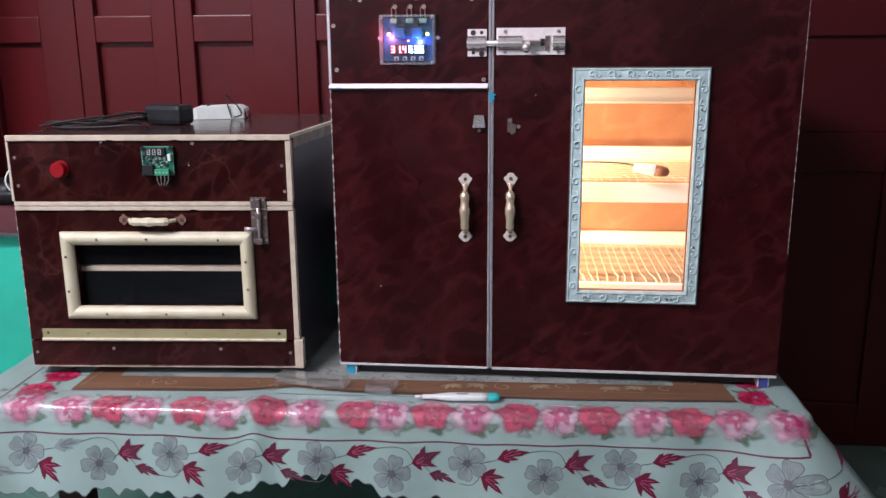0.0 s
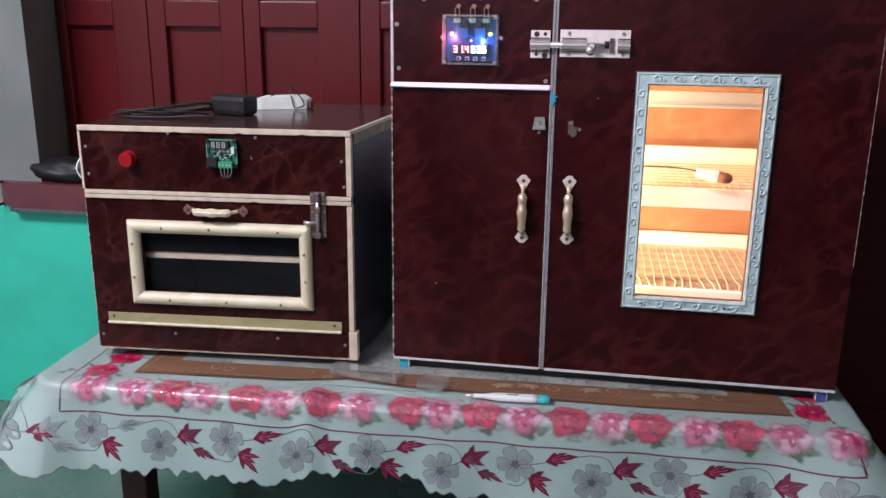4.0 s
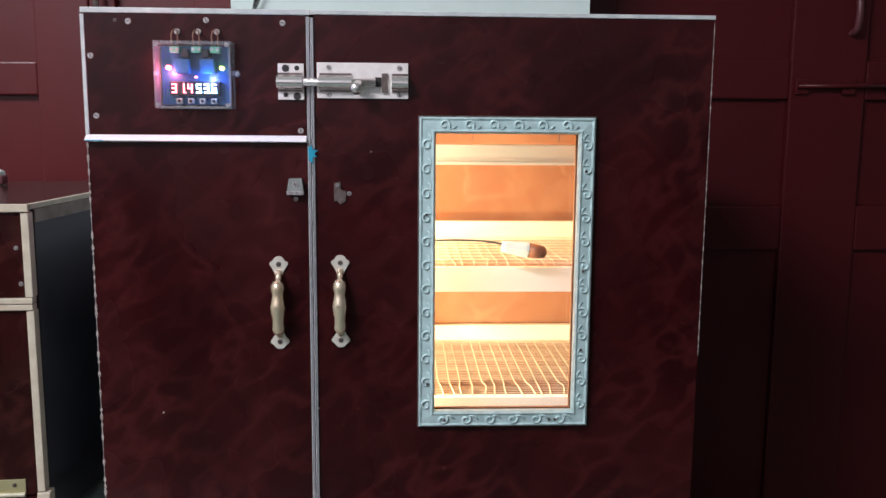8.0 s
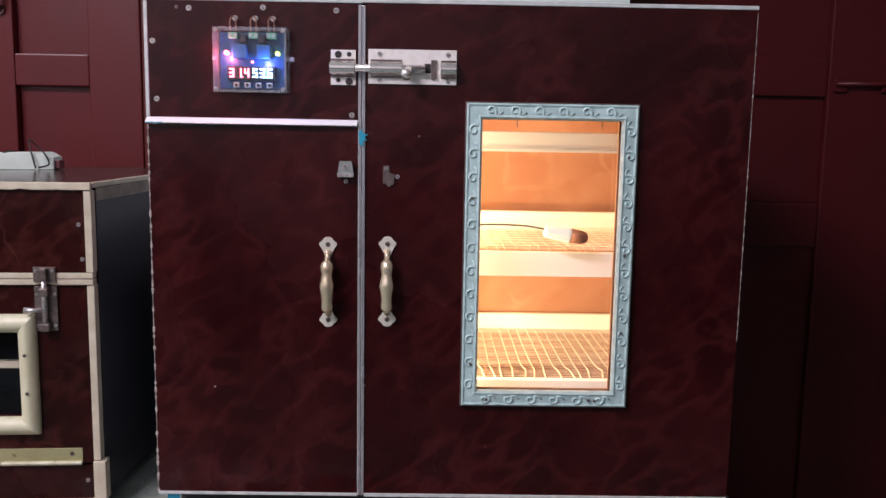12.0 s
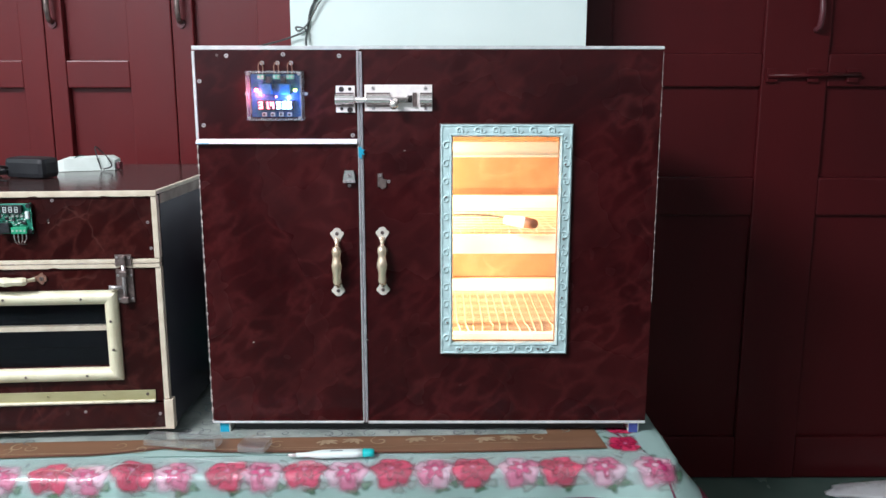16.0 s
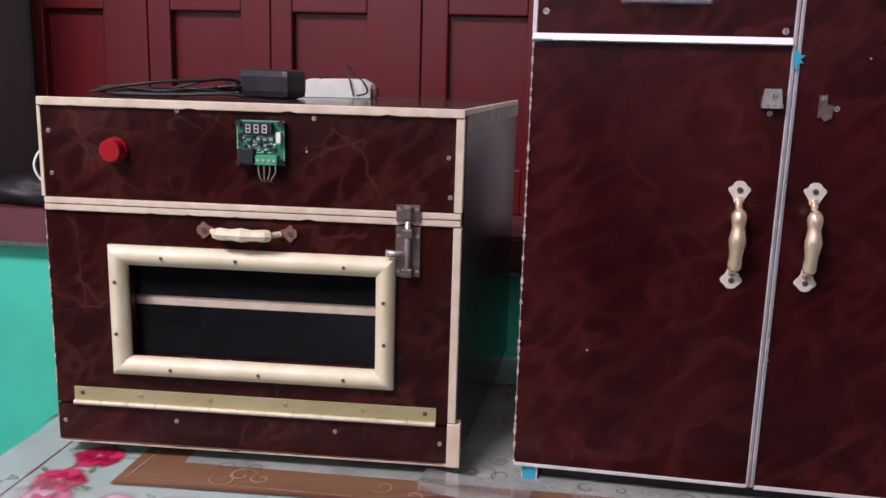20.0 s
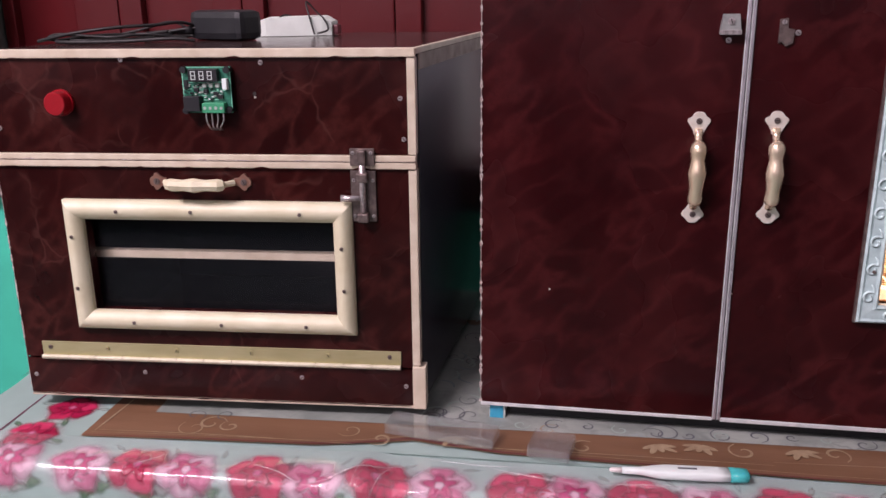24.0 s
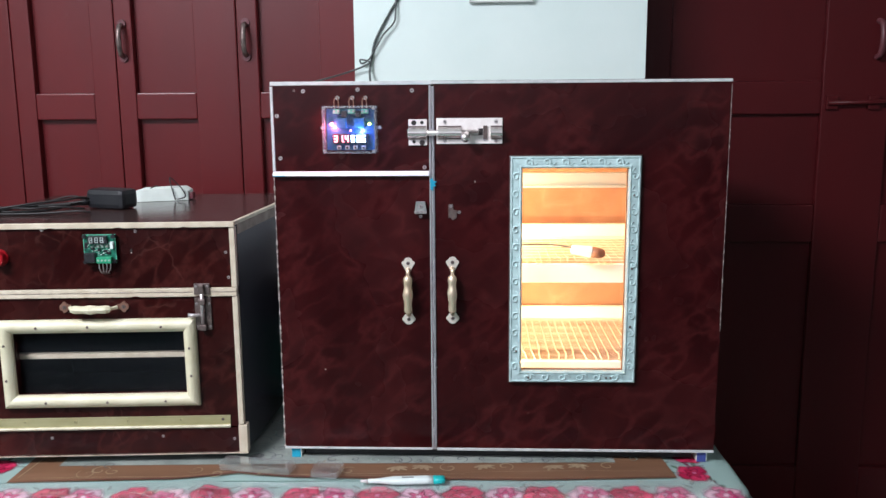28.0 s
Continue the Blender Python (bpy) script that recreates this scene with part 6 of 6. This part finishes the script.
def flat_bar(stations, name, mat, parent, label=""):
    """A softly rounded flat bar: stations of (distance, half width, half height)."""
    bm = bmesh.new()
    rings = []
    for s, w, hh in stations:
        c = Vector((ax, ay, zt + 0.004)) + d * s
        rings.append([bm.verts.new(c + sd * (w * math.copysign(abs(math.cos(a)) ** 0.6, math.cos(a))) + Vector((0, 0, hh * math.copysign(abs(math.sin(a)) ** 0.6, math.sin(a))))) for a in (2 * math.pi * k / 16 for k in range(16))])
    for a, b in zip(rings, rings[1:]):
        for k in range(16):
            bm.faces.new((a[k], a[(k + 1) % 16], b[(k + 1) % 16], b[k]))
    bm.faces.new(rings[0]), bm.faces.new(rings[-1])
    return part(name, bm, mat, parent, label, True)


body = flat_bar([(0.012, 0.0030, 0.0028), (0.028, 0.0036, 0.0032), (0.042, 0.0070, 0.0044), (0.052, 0.0090, 0.0048), (0.100, 0.0088, 0.0048), (0.112, 0.0084, 0.0048)], "body", "white_plastic", tm)
flat_bar([(0.0, 0.0012, 0.0012), (0.002, 0.0020, 0.0020), (0.0118, 0.0024, 0.0024)], "metal_tip", "steel", tm)
flat_bar([(0.1122, 0.0086, 0.0050), (0.124, 0.0084, 0.0048), (0.129, 0.0076, 0.0042), (0.130, 0.0050, 0.0030)], "end_cap", "teal_plastic", tm, "teal end cap")
c = Vector((ax, ay, zt + 0.0089)) + d * 0.073
bm = bmesh.new()
bm.faces.new([bm.verts.new(c + d * u + sd * w) for u, w in ((-0.009, -0.0016), (0.009, -0.0016), (0.009, 0.0016), (-0.009, 0.0016))])
part("display", bm, "dark_print", tm, "small grey display")


def clear_case(x0, x1, y0, y1, turn, label):
    t = thing("clear_case", label, "case", "clear plastic cases")
    zc, zh = TZ + 0.0045, TZ + 0.0155
    c = Vector(((x0 + x1) / 2, (y0 + y1) / 2, 0))
    r = Matrix.Translation(c) @ Matrix.Rotation(turn, 4, "Z") @ Matrix.Translation(-c)
    for nm, b in (("base", (x0, x1, y0, y1, zc, zc + 0.0012)), ("long_side", (x0, x1, y0, y0 + 0.0012, zc + 0.0013, zh)), ("long_side", (x0, x1, y1 - 0.0012, y1, zc + 0.0013, zh)), ("end_wall", (x0, x0 + 0.0012, y0 + 0.0013, y1 - 0.0013, zc + 0.0013, zh)), ("end_wall", (x1 - 0.0012, x1, y0 + 0.0013, y1 - 0.0013, zc + 0.0013, zh)), ("lid", (x0, x1, y0, y1, zh + 0.0001, zh + 0.0012))):
        bm = box(*b)
        bmesh.ops.transform(bm, matrix=r, verts=bm.verts)
        ob = part(nm, bm, "clear_plastic", t)
    return t


clear_case(-0.093, 0.024, -0.062, -0.032, -0.14, "long clear plastic thermometer case lying on the cloth")
clear_case(0.060, 0.102, -0.082, -0.044, -0.16, "short clear plastic case lid lying on the cloth")

# ---- things on the small incubator ----
ad = thing("power_adaptor", "black plug-in power adaptor with a coiled cable", "adaptor", stand=SMALL)
zt = SZ1 + 0.0006


def turned(bm, x, y, deg):
    bmesh.ops.transform(bm, matrix=Matrix.Translation((x, y, 0)) @ Matrix.Rotation(radians(deg), 4, "Z"), verts=bm.verts)
    return bm


part("body", turned(box(-0.042, 0.042, -0.022, 0.022, zt, zt + 0.036, 0.009), -0.336, 0.196, -20), "black_plastic", ad)
part("strain_relief", rod([(-0.377, 0.189, zt + 0.013), (-0.401, 0.192, zt + 0.010)], [0.006, 0.003], 10), "black_plastic", ad, "", True)
pts = [(-0.401, 0.192, zt + 0.010), (-0.43, 0.150, zt + 0.004), (-0.50, 0.13, zt + 0.003), (-0.53, 0.16, zt + 0.003), (-0.49, 0.20, zt + 0.005), (-0.42, 0.185, zt + 0.010), (-0.36, 0.19, zt + 0.016), (-0.33, 0.20, zt + 0.012), (-0.40, 0.22, zt + 0.004), (-0.48, 0.17, zt + 0.008), (-0.52, 0.115, zt + 0.003), (-0.44, 0.105, zt + 0.003), (-0.37, 0.108, zt + 0.006), (-0.345, 0.115, zt + 0.003)]
part("cable", rod(curve_pts(pts, 8), 0.0022, 6), "black_cable", ad, "", True)
part("cable", rod(curve_pts([(-0.50, 0.20, zt + 0.004), (-0.46, 0.21, zt + 0.012), (-0.41, 0.20, zt + 0.022), (-0.38, 0.205, zt + 0.010), (-0.34, 0.22, zt + 0.018), (-0.30, 0.215, zt + 0.004)], 8), 0.0018, 6), "black_cable", ad, "", True)
part("cable", rod(curve_pts([(-0.55, 0.125, zt + 0.003), (-0.50, 0.118, zt + 0.012), (-0.45, 0.128, zt + 0.018), (-0.41, 0.150, zt + 0.020), (-0.385, 0.175, zt + 0.022), (-0.372, 0.205, zt + 0.012), (-0.39, 0.232, zt + 0.004)], 8), 0.0020, 6), "black_cable", ad, "", True)
part("cable", rod(curve_pts([(-0.375, 0.160, zt + 0.004), (-0.42, 0.140, zt + 0.010), (-0.47, 0.150, zt + 0.006), (-0.53, 0.140, zt + 0.010), (-0.555, 0.160, zt + 0.003), (-0.52, 0.190, zt + 0.003), (-0.45, 0.175, zt + 0.008), (-0.40, 0.165, zt + 0.012)], 8), 0.0020, 6), "black_cable", ad, "", True)
wb = thing("white_packet", "white cardboard packet tied with a thin black wire", "packet", stand=SMALL)
bm = bmesh.new()
rings = []
for x, w, hh in ((-0.335, 0.020, 0.010), (-0.320, 0.024, 0.0125), (-0.270, 0.023, 0.0130), (-0.245, 0.022, 0.0130), (-0.233, 0.019, 0.0095)):
    c = Vector((x + 0.008, 0.318 + (x + 0.27) * 0.25, zt + hh))
    rings.append([bm.verts.new(c + Vector((0.0, w * u, hh * v))) for u, v in ((-1, -1), (1, -1), (1, 0.9), (0.4, 1.0), (-0.4, 0.95), (-1, 0.85))])
for a, b in zip(rings, rings[1:]):
    for k in range(6):
        bm.faces.new((a[k], a[(k + 1) % 6], b[(k + 1) % 6], b[k]))
bm.faces.new(rings[0]), bm.faces.new(rings[-1])
part("body", bm, "white_board", wb)
part("tie_wire", rod(curve_pts([(-0.246, 0.293, zt + 0.002), (-0.252, 0.295, zt + 0.022), (-0.260, 0.308, zt + 0.044), (-0.248, 0.318, zt + 0.030), (-0.234, 0.301, zt + 0.022), (-0.228, 0.299, zt + 0.008), (-0.242, 0.293, zt + 0.003)], 6), 0.0013, 5), "black_cable", wb, "", True)
part("tie_wire", rod(curve_pts([(-0.292, 0.289, zt + 0.002), (-0.296, 0.293, zt + 0.022), (-0.292, 0.318, zt + 0.027), (-0.288, 0.337, zt + 0.022)], 6), 0.0013, 5), "black_cable", wb, "", True)
part("end_fold", box(-0.2245, -0.217, 0.313, 0.335, zt + 0.001, zt + 0.014, 0.002), "sill", wb, "dark red end of the packet")

# ---- on the sill, the wall and the floor ----
bag = thing("cloth_bundle", "soft black cloth bundle lying on the window sill", "bundle")
bm = bmesh.new()
bmesh.ops.create_icosphere(bm, subdivisions=4, radius=1.0)
for v in bm.verts:
    c = v.co.copy()
    k = 1 + 0.20 * noise.noise(c * 1.6) + 0.07 * noise.noise(c * 5)
    v.co = Vector((-0.950 + 0.105 * c.x * k, WALL + 0.03 + 0.055 * c.y * k, max(0.5728, 0.598 + 0.034 * c.z * k)))
part("bundle_body", bm, "black_plastic", bag, "", True)

wc = thing("wall_cable", "thin grey cable hanging down the pale wall in loops", "cable")
yw = WALL - 0.004
part("cable", rod(curve_pts([(0.30, yw, 1.42), (0.20, yw, 1.27), (0.155, yw, 1.205), (0.128, yw, 1.165), (0.098, yw, 1.11), (0.090, yw, 1.075), (0.086, yw - 0.01, 1.045), (0.090, yw - 0.03, 1.017)], 8), 0.0026, 6), "grey_cable", wc, "", True)
part("cable", rod(curve_pts([(0.145, yw, 1.215), (0.143, yw - 0.005, 1.165), (0.138, yw - 0.006, 1.145), (0.115, yw - 0.006, 1.120), (0.088, yw - 0.006, 1.075), (0.070, yw - 0.008, 1.062), (0.066, yw - 0.01, 1.070), (0.085, yw - 0.012, 1.066), (0.078, yw - 0.012, 1.058), (0.03, WALL - 0.03, 1.040), (-0.02, 0.36, 1.0155)], 8), 0.0019, 6), "grey_cable", wc, "", True)
wp = thing("wall_shelf_bracket", "small pale painted bracket frame fixed to the wall", "bracket")
part("bar", box(0.300, 0.436, WALL - 0.010, WALL - 0.0005, 1.186, 1.190, 0.001), "wall_room", wp)
for x in (0.300, 0.433):
    part("upright", box(x, x + 0.003, WALL - 0.010, WALL - 0.0005, 1.1905, 1.34, 0.001), "wall_room", wp)

# low white shape of unknown kind near the door
fc = thing("floor_object", "low white object lying on the floor by the door", "cloth")
bm = bmesh.new()
bmesh.ops.create_icosphere(bm, subdivisions=3, radius=1.0)
for v in bm.verts:
    c = v.co.copy()
    k = 1 + 0.25 * noise.noise(c * 2.0 + Vector((3, 1, 2)))
    v.co = Vector((1.50 + 0.19 * c.x * k, 0.62 + 0.050 * c.y * k, max(FLOOR + 0.001, FLOOR + 0.007 + 0.014 * c.z * k)))
part("object_body", bm, "ledge_white", fc, "", True)

lw = thing("loose_wire", "thin pale wire looping out beside the small incubator", "wire", stand=SMALL)
part("wire_loop", rod(curve_pts([(SX0 + 0.002, 0.02, 0.742), (SX0 - 0.010, 0.016, 0.738), (SX0 - 0.016, 0.012, 0.722), (SX0 - 0.010, 0.014, 0.706), (SX0 + 0.001, 0.02, 0.700)], 6), 0.0015, 6), "white_board", lw, "", True)
